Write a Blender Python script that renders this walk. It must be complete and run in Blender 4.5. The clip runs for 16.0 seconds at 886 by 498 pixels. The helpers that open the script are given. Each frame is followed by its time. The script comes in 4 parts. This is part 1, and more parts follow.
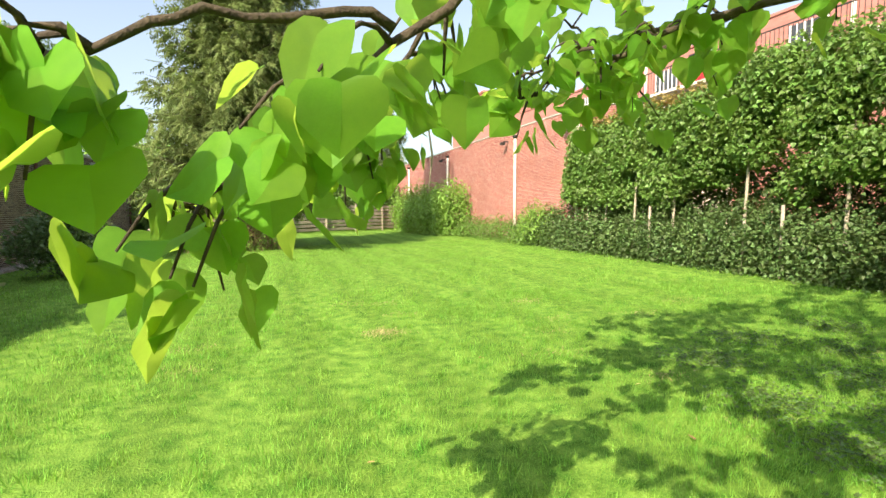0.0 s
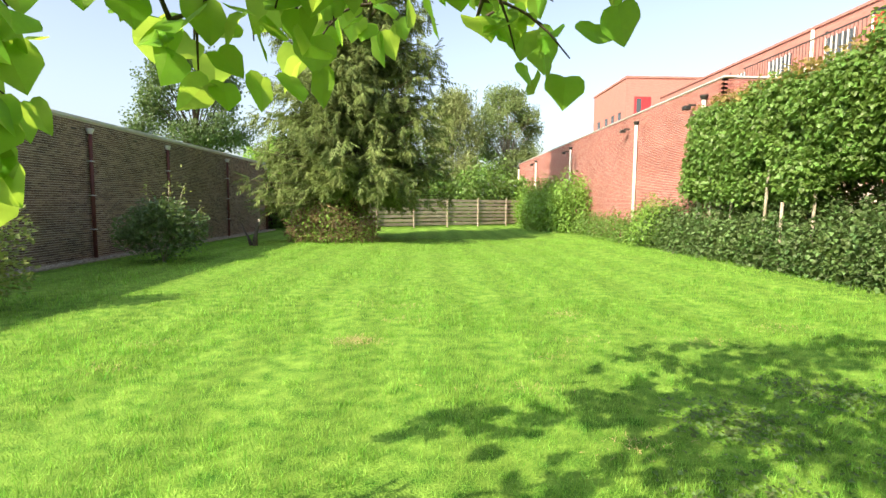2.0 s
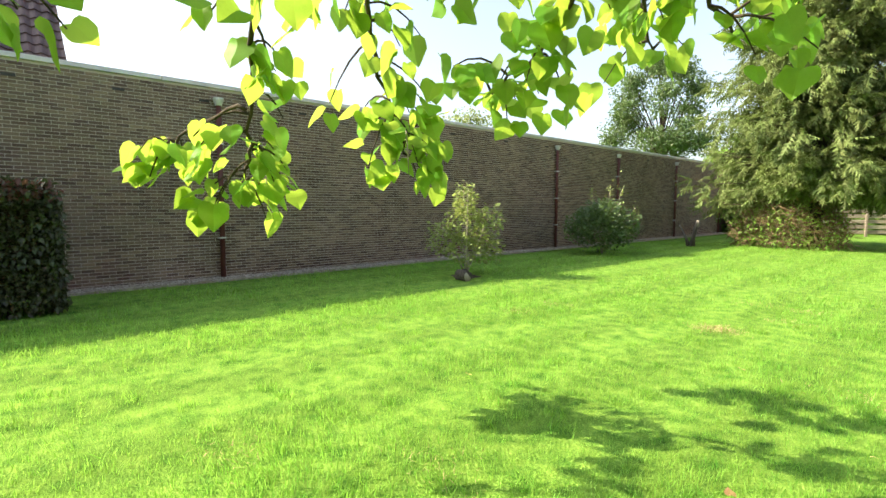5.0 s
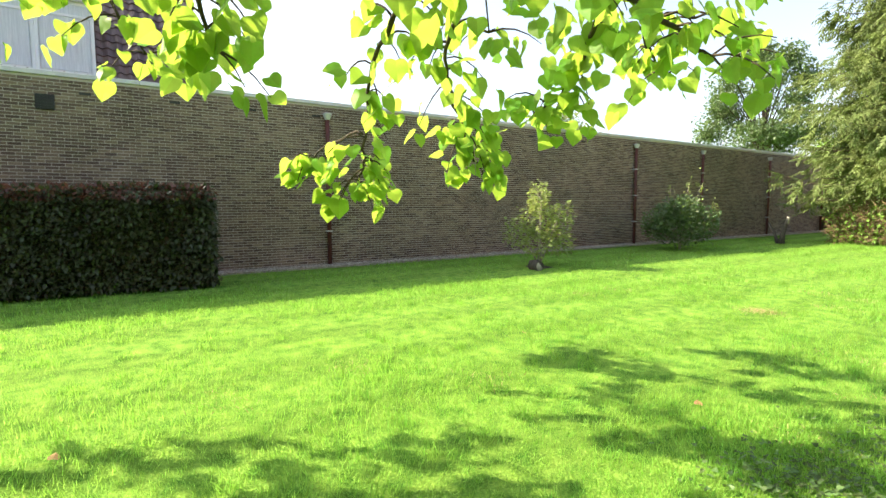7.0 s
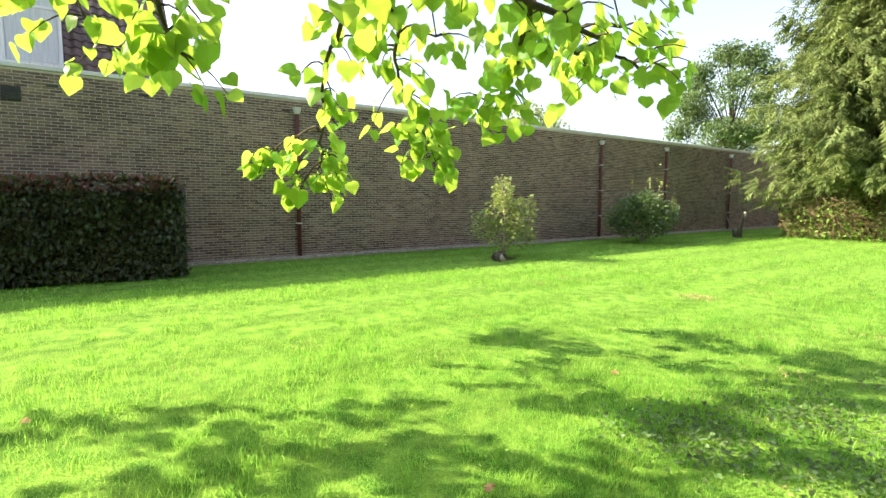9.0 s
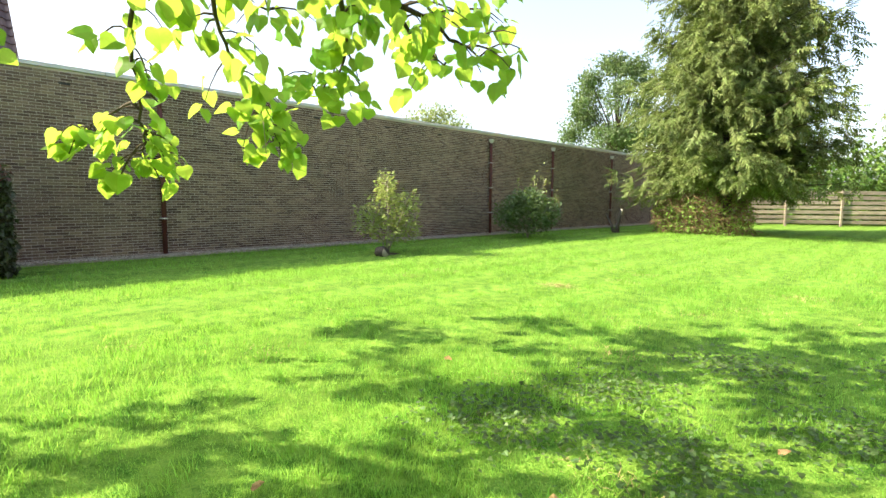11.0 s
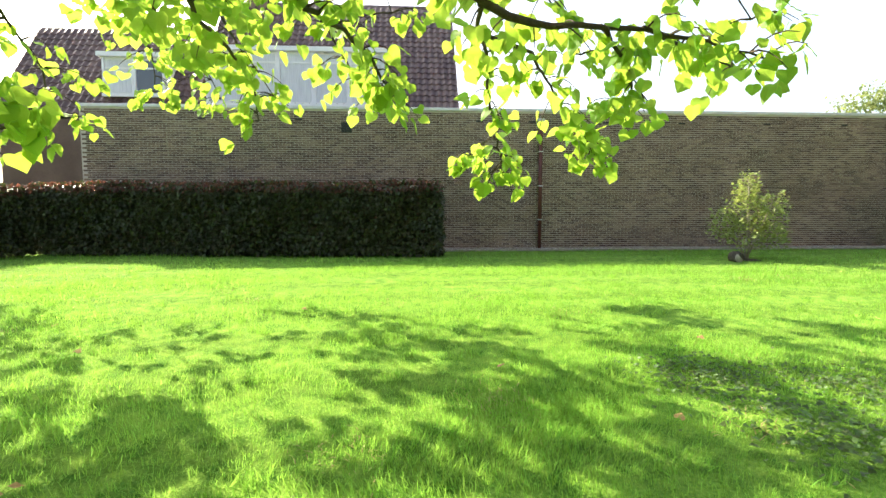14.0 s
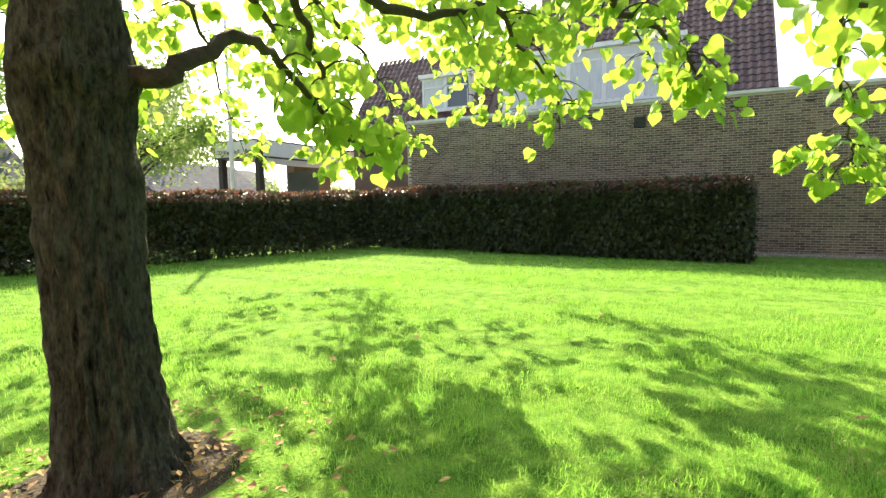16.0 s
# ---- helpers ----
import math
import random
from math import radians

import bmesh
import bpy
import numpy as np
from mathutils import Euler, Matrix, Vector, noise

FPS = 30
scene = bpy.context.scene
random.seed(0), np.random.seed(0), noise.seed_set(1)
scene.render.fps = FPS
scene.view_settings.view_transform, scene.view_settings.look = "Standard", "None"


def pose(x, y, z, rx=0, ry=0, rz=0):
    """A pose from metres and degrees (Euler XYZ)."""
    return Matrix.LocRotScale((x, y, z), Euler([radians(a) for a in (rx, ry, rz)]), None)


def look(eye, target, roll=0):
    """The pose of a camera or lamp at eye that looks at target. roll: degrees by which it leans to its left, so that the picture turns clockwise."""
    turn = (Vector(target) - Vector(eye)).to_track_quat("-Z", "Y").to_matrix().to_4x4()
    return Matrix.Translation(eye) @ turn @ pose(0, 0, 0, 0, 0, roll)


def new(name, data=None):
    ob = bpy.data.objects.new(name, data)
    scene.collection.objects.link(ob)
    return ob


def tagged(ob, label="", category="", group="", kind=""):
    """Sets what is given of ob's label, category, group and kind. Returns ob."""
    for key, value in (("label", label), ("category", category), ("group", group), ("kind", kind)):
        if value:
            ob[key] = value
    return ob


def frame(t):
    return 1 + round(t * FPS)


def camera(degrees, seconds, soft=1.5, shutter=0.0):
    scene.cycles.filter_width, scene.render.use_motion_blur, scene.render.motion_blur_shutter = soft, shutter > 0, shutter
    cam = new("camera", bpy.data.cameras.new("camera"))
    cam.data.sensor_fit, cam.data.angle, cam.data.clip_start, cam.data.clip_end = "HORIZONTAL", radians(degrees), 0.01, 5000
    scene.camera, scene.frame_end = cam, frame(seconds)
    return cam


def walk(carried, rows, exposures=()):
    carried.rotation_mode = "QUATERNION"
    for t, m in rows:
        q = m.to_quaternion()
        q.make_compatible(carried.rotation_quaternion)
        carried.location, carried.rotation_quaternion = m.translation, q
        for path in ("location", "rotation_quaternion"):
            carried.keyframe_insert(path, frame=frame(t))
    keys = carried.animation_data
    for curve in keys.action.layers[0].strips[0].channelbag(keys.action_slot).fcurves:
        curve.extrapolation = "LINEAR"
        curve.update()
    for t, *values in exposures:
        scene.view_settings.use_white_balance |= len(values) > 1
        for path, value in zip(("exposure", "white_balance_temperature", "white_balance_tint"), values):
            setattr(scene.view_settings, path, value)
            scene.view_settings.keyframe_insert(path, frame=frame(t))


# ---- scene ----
cam = camera(81.0, 16.0)
PATH = [
    (0, (-1.11, -0.034, 1.777), (-0.484, 1.859, 1.623), -0.1),
    (0.5, (-0.446, 0.07, 1.762), (0.06, 1.999, 1.606), 0.1),
    (1, (0.197, 0.262, 1.749), (0.561, 2.221, 1.584), 0.2),
    (1.5, (0.787, 0.487, 1.759), (1.031, 2.465, 1.591), 0.5),
    (2, (1.248, 0.733, 1.746), (1.313, 2.724, 1.572), 0.5),
    (2.5, (1.546, 0.929, 1.766), (1.401, 2.917, 1.597), 0.5),
    (3, (1.826, 0.973, 1.734), (1.341, 2.906, 1.57), 0.3),
    (3.5, (2.016, 0.774, 1.667), (1.162, 2.575, 1.502), 0.7),
    (4, (2.219, 0.535, 1.628), (1.043, 2.144, 1.462), 0.5),
    (4.5, (2.485, 0.269, 1.625), (1.128, 1.729, 1.46), 0.5),
    (5, (2.802, -0.056, 1.633), (1.348, 1.306, 1.463), 0.3),
    (7.5, (4.251, -0.826, 1.565), (2.571, 0.244, 1.383), -0.1),
    (8, (4.39, -0.814, 1.554), (2.703, 0.243, 1.363), -0.1),
    (8.5, (4.468, -0.784, 1.557), (2.784, 0.278, 1.364), 0.0),
    (9, (4.559, -0.794, 1.543), (2.947, 0.373, 1.351), 0.2),
    (9.5, (4.613, -0.795, 1.515), (3.127, 0.531, 1.328), 0.4),
    (10, (4.666, -0.725, 1.465), (3.29, 0.714, 1.274), 0.5),
    (12.5, (5.658, 0.6, 1.358), (4.106, 1.851, 1.189), -0.0),
    (13, (6.039, 0.605, 1.337), (4.282, 1.545, 1.171), -0.1),
    (13.5, (6.326, 0.463, 1.327), (4.408, 1.004, 1.167), -0.0),
    (14, (6.619, 0.182, 1.31), (4.63, 0.318, 1.144), -0.0),
    (14.5, (6.723, 0.096, 1.335), (4.756, -0.221, 1.16), -0.4),
    (15, (6.717, 0.019, 1.403), (4.832, -0.625, 1.224), -0.7),
    (15.5, (6.714, -0.035, 1.435), (4.889, -0.834, 1.258), -0.8),
    (16, (6.682, -0.063, 1.458), (4.894, -0.941, 1.277), -0.8),
]
EXPOSURES = [(0.0, 1.1), (1.5, 1.15), (3.0, 1.2), (4.5, 1.42), (9.0, 1.68), (13.0, 1.72), (16.0, 1.62)]
walk(cam, [(t, look(e, g, r)) for t, e, g, r in PATH], EXPOSURES)

# ---- sky and sun ----
world = bpy.data.worlds.new("World")
scene.world = world
world.use_nodes = True
wt = world.node_tree
sky = wt.nodes.new("ShaderNodeTexSky")
sky.sky_type = "NISHITA"
sky.sun_disc = False
sky.sun_elevation, sky.sun_rotation = radians(34.8), radians(226)
sky.air_density, sky.dust_density, sky.ozone_density = 1.0, 3.2, 1.0
wt.nodes["Background"].inputs[1].default_value = 0.125
haze = wt.nodes.new("ShaderNodeHueSaturation")
haze.inputs["Saturation"].default_value, haze.inputs["Value"].default_value = 0.72, 1.12
wt.links.new(sky.outputs[0], haze.inputs["Color"])
wt.links.new(haze.outputs[0], wt.nodes["Background"].inputs[0])
sun_data = bpy.data.lights.new("sun", "SUN")
sun_data.energy, sun_data.angle, sun_data.color = 5.0, radians(0.55), (1.0, 0.86, 0.6)
sun = new("sun", sun_data)
sun.matrix_world = look((-10.36, -10.0, 10.0), (0, 0, 0))


# ---- materials ----
def mat(name, a, b, scale=4.0, rough=0.8, bump=0.2, bump_scale=60.0, metal=0.0, vary=0.0, stretch=(1, 1, 1), spec=0.4):
    """Two colours mixed by coarse and fine noise, with fine relief and a shift of value from piece to piece."""
    m = bpy.data.materials.new(name)
    m.use_nodes = True
    t = m.node_tree
    p = t.nodes["Principled BSDF"]
    p.inputs["Roughness"].default_value, p.inputs["Metallic"].default_value = rough, metal
    p.inputs["Specular IOR Level"].default_value = spec
    co = t.nodes.new("ShaderNodeTexCoord")
    mp = t.nodes.new("ShaderNodeMapping")
    mp.inputs["Scale"].default_value = stretch
    t.links.new(co.outputs["Object"], mp.inputs[0])
    n1, n2 = t.nodes.new("ShaderNodeTexNoise"), t.nodes.new("ShaderNodeTexNoise")
    n1.inputs["Scale"].default_value, n1.inputs["Detail"].default_value = scale, 6
    n2.inputs["Scale"].default_value, n2.inputs["Detail"].default_value = bump_scale, 4
    for n in (n1, n2):
        t.links.new(mp.outputs[0], n.inputs["Vector"])
    mean = t.nodes.new("ShaderNodeMath")
    mean.operation = "MULTIPLY_ADD"
    mean.inputs[1].default_value = 0.4
    t.links.new(n2.outputs[0], mean.inputs[0])
    k = t.nodes.new("ShaderNodeMath")
    k.operation = "MULTIPLY"
    k.inputs[1].default_value = 0.6
    t.links.new(n1.outputs[0], k.inputs[0])
    t.links.new(k.outputs[0], mean.inputs[2])
    ramp = t.nodes.new("ShaderNodeMapRange")
    ramp.inputs["From Min"].default_value, ramp.inputs["From Max"].default_value = 0.33, 0.67
    t.links.new(mean.outputs[0], ramp.inputs[0])
    mix = t.nodes.new("ShaderNodeMix")
    mix.data_type = "RGBA"
    mix.inputs[6].default_value, mix.inputs[7].default_value = (*a, 1), (*b, 1)
    t.links.new(ramp.outputs[0], mix.inputs[0])
    out = mix.outputs[2]
    if vary:
        g, o = t.nodes.new("ShaderNodeNewGeometry"), t.nodes.new("ShaderNodeObjectInfo")
        add = t.nodes.new("ShaderNodeMath")
        t.links.new(g.outputs["Random Per Island"], add.inputs[0])
        t.links.new(o.outputs["Random"], add.inputs[1])
        fr = t.nodes.new("ShaderNodeMath")
        fr.operation = "FRACT"
        t.links.new(add.outputs[0], fr.inputs[0])
        vr = t.nodes.new("ShaderNodeMapRange")
        vr.inputs["To Min"].default_value, vr.inputs["To Max"].default_value = 1 - vary, 1 + vary
        t.links.new(fr.outputs[0], vr.inputs[0])
        hs = t.nodes.new("ShaderNodeHueSaturation")
        t.links.new(vr.outputs[0], hs.inputs["Value"])
        hr = t.nodes.new("ShaderNodeMapRange")
        hr.inputs["To Min"].default_value, hr.inputs["To Max"].default_value = 0.5 - vary * 0.04, 0.5 + vary * 0.04
        t.links.new(fr.outputs[0], hr.inputs[0])
        t.links.new(hr.outputs[0], hs.inputs["Hue"])
        t.links.new(out, hs.inputs["Color"])
        out = hs.outputs[0]
    t.links.new(out, p.inputs["Base Color"])
    if bump:
        bp = t.nodes.new("ShaderNodeBump")
        bp.inputs["Strength"].default_value, bp.inputs["Distance"].default_value = bump, 0.02
        t.links.new(n2.outputs[0], bp.inputs["Height"])
        t.links.new(bp.outputs[0], p.inputs["Normal"])
    return m


def leafy(name, a, b, through_colour, share=0.45, vary=0.3, rough=0.5, scale=3.0, spec=0.35):
    """A leaf: the surface of mat() and light that shines through it."""
    m = mat(name, a, b, scale, rough, 0.0, 40.0, 0.0, vary, spec=spec)
    t = m.node_tree
    p = t.nodes["Principled BSDF"]
    tr = t.nodes.new("ShaderNodeBsdfTranslucent")
    tr.inputs[0].default_value = (*through_colour, 1)
    mx = t.nodes.new("ShaderNodeMixShader")
    mx.inputs[0].default_value = share
    t.links.new(p.outputs[0], mx.inputs[1])
    t.links.new(tr.outputs[0], mx.inputs[2])
    t.links.new(mx.outputs[0], t.nodes["Material Output"].inputs[0])
    return m


def glass(name):
    m = mat(name, (0.04, 0.05, 0.06), (0.06, 0.07, 0.08), 1.0, 0.04, 0.0, spec=0.9)
    return m


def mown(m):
    """Mowing stripes along y: the leaning sward's sheen, painted as lighter and darker colour."""
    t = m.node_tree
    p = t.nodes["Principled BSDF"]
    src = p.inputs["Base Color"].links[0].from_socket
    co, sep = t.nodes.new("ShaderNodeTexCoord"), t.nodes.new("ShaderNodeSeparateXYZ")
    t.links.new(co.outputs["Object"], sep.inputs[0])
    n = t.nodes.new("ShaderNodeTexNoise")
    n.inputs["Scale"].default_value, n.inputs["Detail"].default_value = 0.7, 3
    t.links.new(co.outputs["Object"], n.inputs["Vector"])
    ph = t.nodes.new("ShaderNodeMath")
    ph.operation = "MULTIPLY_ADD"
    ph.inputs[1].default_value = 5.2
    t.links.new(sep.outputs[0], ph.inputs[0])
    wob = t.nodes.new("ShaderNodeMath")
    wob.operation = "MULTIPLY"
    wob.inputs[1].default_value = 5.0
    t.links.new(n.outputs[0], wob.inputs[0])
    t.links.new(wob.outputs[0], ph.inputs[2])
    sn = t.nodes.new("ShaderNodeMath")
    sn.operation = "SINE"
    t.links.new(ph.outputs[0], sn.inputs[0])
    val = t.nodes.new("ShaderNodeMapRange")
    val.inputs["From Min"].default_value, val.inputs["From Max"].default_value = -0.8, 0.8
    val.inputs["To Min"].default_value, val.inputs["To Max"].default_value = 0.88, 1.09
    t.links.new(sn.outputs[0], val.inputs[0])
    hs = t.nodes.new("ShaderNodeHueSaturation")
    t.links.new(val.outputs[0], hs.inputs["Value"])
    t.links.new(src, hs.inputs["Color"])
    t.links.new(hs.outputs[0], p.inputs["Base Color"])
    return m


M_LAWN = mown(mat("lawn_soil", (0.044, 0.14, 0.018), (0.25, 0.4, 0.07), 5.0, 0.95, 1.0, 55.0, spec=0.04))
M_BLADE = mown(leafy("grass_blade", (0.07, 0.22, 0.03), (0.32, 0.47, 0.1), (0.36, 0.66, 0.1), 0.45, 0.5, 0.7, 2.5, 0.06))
M_STRAW = mat("dry_grass", (0.35, 0.28, 0.12), (0.5, 0.42, 0.22), 9, 0.9, 0.3, 80)
M_SOIL = mat("soil", (0.03, 0.022, 0.014), (0.085, 0.062, 0.04), 5.0, 0.95, 1.0, 35.0)
M_GRAVEL = mat("gravel", (0.2, 0.17, 0.14), (0.42, 0.38, 0.31), 12.0, 0.9, 1.0, 50.0, vary=0.3)
M_BROWN = mat("brown_brick", (0.115, 0.08, 0.06), (0.23, 0.165, 0.125), 1.2, 0.9, 0.35, 70, vary=0.45)
M_MORTAR = mat("grey_mortar", (0.46, 0.42, 0.37), (0.6, 0.55, 0.49), 2.0, 0.95, 0.5, 90)
M_RED = mat("red_brick", (0.25, 0.09, 0.078), (0.37, 0.15, 0.13), 1.0, 0.9, 0.3, 70, vary=0.2)
M_RMORTAR = mat("red_wall_mortar", (0.66, 0.55, 0.52), (0.76, 0.65, 0.6), 2.0, 0.95, 0.5, 90)
M_REDFAR = mat("far_red_brick", (0.33, 0.135, 0.12), (0.43, 0.2, 0.175), 2.2, 0.9, 0.4, 30, stretch=(1, 1, 6))
M_PIPE = mat("oxblood_pipe", (0.075, 0.022, 0.018), (0.13, 0.04, 0.03), 6, 0.55, 0.2, 50)
M_WPIPE = mat("pale_pipe", (0.6, 0.56, 0.5), (0.75, 0.71, 0.66), 3, 0.5, 0.1, 40)
M_CAP = mat("zinc_cap", (0.5, 0.5, 0.5), (0.68, 0.68, 0.67), 3, 0.45, 0.1, 40, metal=0.2)
M_DARK = mat("dark_metal", (0.015, 0.015, 0.016), (0.04, 0.04, 0.04), 4, 0.5, 0.1, 40)
M_WHITE = mat("white_paint", (0.7, 0.71, 0.72), (0.82, 0.82, 0.82), 3, 0.5, 0.05, 40)
M_TILE = mat("brown_roof_tile", (0.075, 0.045, 0.04), (0.16, 0.1, 0.085), 3, 0.42, 0.2, 60, vary=0.3)
M_GTILE = mat("grey_roof_tile", (0.06, 0.068, 0.08), (0.13, 0.14, 0.16), 3, 0.85, 0.4, 20, stretch=(1, 1, 5), spec=0.1)
M_BARK = mat("furrowed_bark", (0.014, 0.012, 0.010), (0.135, 0.12, 0.1), 30, 0.95, 1.0, 90, stretch=(1, 1, 0.35), spec=0.2)
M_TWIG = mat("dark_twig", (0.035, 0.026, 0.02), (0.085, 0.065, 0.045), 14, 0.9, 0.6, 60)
M_PALEBARK = mat("pale_bark", (0.22, 0.19, 0.15), (0.4, 0.36, 0.3), 8, 0.9, 0.6, 40, stretch=(1, 1, 0.3))
M_CATALPA = leafy("catalpa_leaf", (0.085, 0.22, 0.022), (0.16, 0.32, 0.035), (0.46, 0.66, 0.08), 0.52, 0.4, 0.5, 6.0, 0.18)
M_SPRUCE = leafy("spruce_needle", (0.08, 0.115, 0.035), (0.18, 0.23, 0.075), (0.22, 0.29, 0.08), 0.22, 0.4, 0.6, 0.6, 0.2)
M_BEECH = leafy("copper_beech_leaf", (0.032, 0.048, 0.022), (0.085, 0.098, 0.045), (0.1, 0.11, 0.03), 0.2, 0.5, 0.3, 2.0)
M_BEECHTOP = leafy("copper_beech_shoot", (0.1, 0.045, 0.035), (0.17, 0.085, 0.06), (0.3, 0.12, 0.08), 0.3, 0.3, 0.4)
M_IVY = leafy("ivy_leaf", (0.045, 0.09, 0.028), (0.12, 0.18, 0.06), (0.2, 0.32, 0.06), 0.22, 0.5, 0.5, 1.5, 0.3)
M_LIME = leafy("pleached_lime_leaf", (0.07, 0.14, 0.03), (0.14, 0.23, 0.05), (0.28, 0.45, 0.07), 0.28, 0.4, 0.45, 0.9)
M_LIMETOP = leafy("young_lime_leaf", (0.2, 0.2, 0.06), (0.32, 0.22, 0.09), (0.5, 0.4, 0.1), 0.35, 0.3)
M_SHRUB = leafy("bright_shrub_leaf", (0.13, 0.25, 0.04), (0.22, 0.36, 0.07), (0.35, 0.55, 0.08), 0.3, 0.35, 0.5, 1.5)
M_OLIVE = leafy("grey_green_leaf", (0.06, 0.1, 0.045), (0.13, 0.19, 0.08), (0.2, 0.3, 0.08), 0.25, 0.4, 0.4, 2.0)
M_SAPLING = leafy("young_tree_leaf", (0.17, 0.22, 0.07), (0.28, 0.33, 0.12), (0.42, 0.5, 0.14), 0.35, 0.35)
M_FARLEAF = leafy("far_tree_leaf", (0.12, 0.18, 0.075), (0.23, 0.29, 0.125), (0.34, 0.44, 0.15), 0.35, 0.35, 0.6, 0.5)
M_WILLOW = leafy("willow_leaf", (0.17, 0.22, 0.09), (0.28, 0.32, 0.14), (0.38, 0.45, 0.16), 0.3, 0.3, 0.6, 0.5)
M_DEAD = mat("dry_brush", (0.14, 0.09, 0.05), (0.3, 0.22, 0.13), 6, 0.95, 0.5, 40, vary=0.3)
M_WOOD = mat("weathered_board", (0.2, 0.17, 0.14), (0.42, 0.36, 0.3), 2.0, 0.85, 0.4, 30, vary=0.2, stretch=(1, 1, 8))
M_CONC = mat("pale_concrete", (0.5, 0.47, 0.43), (0.66, 0.63, 0.58), 2, 0.85, 0.3, 40)
M_REDPAINT = mat("red_paint", (0.5, 0.02, 0.03), (0.6, 0.04, 0.05), 3, 0.5, 0.1, 40)
M_GLASS = glass("window_glass")
M_PALEPANE = mat("pale_pane", (0.5, 0.52, 0.55), (0.7, 0.72, 0.74), 5, 0.9, 0.2, 30, stretch=(6, 6, 0.3))
M_PAVE = mat("grey_paving", (0.25, 0.24, 0.23), (0.38, 0.37, 0.35), 3, 0.9, 0.4, 40)
M_INK = mat("black_lettering", (0.02, 0.02, 0.02), (0.03, 0.03, 0.03), 3, 0.6, 0.0)
M_SIGN = mat("white_sign_face", (0.62, 0.63, 0.65), (0.72, 0.73, 0.74), 1.5, 0.4, 0.05, 40)
M_FALLEN = mat("fallen_leaf", (0.28, 0.15, 0.06), (0.5, 0.34, 0.16), 20, 0.8, 0.3, 60, vary=0.3)

rng = np.random.default_rng(7)


# ---- builders ----
def link(name, me, material, parent=None, label=""):
    if material:
        me.materials.append(material)
    ob = new(name, me)
    ob.parent = parent
    if label:
        ob["label"] = label
    return ob


def part(name, bm, material, parent=None, label="", smooth=False):
    me = bpy.data.meshes.new(name)
    bm.to_mesh(me)
    bm.free()
    if smooth:
        me.shade_smooth()
    return link(name, me, material, parent, label)


def thing(name, label, category, group="", at=(0, 0, 0), kind=""):
    e = new(name)
    e.location = at
    e.empty_display_size = 0.2
    return tagged(e, label, category, group, kind)


def add_box(bm, x0, x1, y0, y1, z0, z1, bevel=0.0, turn=None):
    c = Vector(((x0 + x1) / 2, (y0 + y1) / 2, (z0 + z1) / 2))
    m = Matrix.LocRotScale(c, None, (abs(x1 - x0), abs(y1 - y0), abs(z1 - z0)))
    r = bmesh.ops.create_cube(bm, size=1, matrix=(turn @ m) if turn else m)
    if bevel:
        es = list({e for v in r["verts"] for e in v.link_edges})
        bmesh.ops.bevel(bm, geom=es, offset=bevel, segments=1, affect="EDGES")


def box(name, x0, x1, y0, y1, z0, z1, material, parent=None, label="", bevel=0.0, turn=None):
    bm = bmesh.new()
    add_box(bm, x0, x1, y0, y1, z0, z1, bevel, turn)
    return part(name, bm, material, parent, label)


def add_tube(bm, pts, radii, seg=7, rough=0.0):
    rings = []
    pts = [Vector(p) for p in pts]
    for i, (p, r) in enumerate(zip(pts, radii)):
        d = (pts[min(i + 1, len(pts) - 1)] - pts[max(i - 1, 0)]).normalized()
        u = d.cross(Vector((0.31, 0.95, 0.05))).normalized()
        w = d.cross(u)
        ring = []
        for k in range(seg):
            a = 2 * math.pi * k / seg
            o = u * math.cos(a) + w * math.sin(a)
            q = r * (1 + rough * noise.noise(Vector((p.x * 3 + o.x * 4, p.y * 3 + o.y * 4, p.z * 2.0))))
            ring.append(bm.verts.new(p + o * q))
        rings.append(ring)
    for a, b in zip(rings, rings[1:]):
        for k in range(seg):
            bm.faces.new((a[k], a[(k + 1) % seg], b[(k + 1) % seg], b[k]))
    bm.faces.new(rings[-1])
    bm.faces.new(rings[0][::-1])


def tube(name, pts, radii, material, parent=None, seg=8, label="", rough=0.0):
    bm = bmesh.new()
    add_tube(bm, pts, radii, seg, rough)
    bmesh.ops.recalc_face_normals(bm, faces=bm.faces)
    return part(name, bm, material, parent, label, True)


def turns(yaw, pitch, roll):
    """Rotation matrices Rz(yaw) Rx(pitch) Ry(roll) for arrays of angles."""
    n = len(yaw)
    cz, sz, cx, sx, cy, sy = np.cos(yaw), np.sin(yaw), np.cos(pitch), np.sin(pitch), np.cos(roll), np.sin(roll)
    o, i = np.zeros(n), np.ones(n)
    rz = np.stack([cz, -sz, o, sz, cz, o, o, o, i], 1).reshape(n, 3, 3)
    rx = np.stack([i, o, o, o, cx, -sx, o, sx, cx], 1).reshape(n, 3, 3)
    ry = np.stack([cy, o, sy, o, i, o, -sy, o, cy], 1).reshape(n, 3, 3)
    return rz @ rx @ ry


def cloud(name, places, rot, size, shape, material, parent=None, label=""):
    """One mesh of many copies of a small shape (vertices, triangles)."""
    tv, tf = shape
    places, size = np.asarray(places, float), np.asarray(size, float)
    v = places[:, None, :] + size[:, None, None] * np.einsum("nij,kj->nki", rot, tv)
    f = (tf[None] + (np.arange(len(places)) * len(tv))[:, None, None]).reshape(-1, 3)
    me = bpy.data.meshes.new(name)
    me.from_pydata(v.reshape(-1, 3).tolist(), [], f.tolist())
    return link(name, me, material, parent, label)


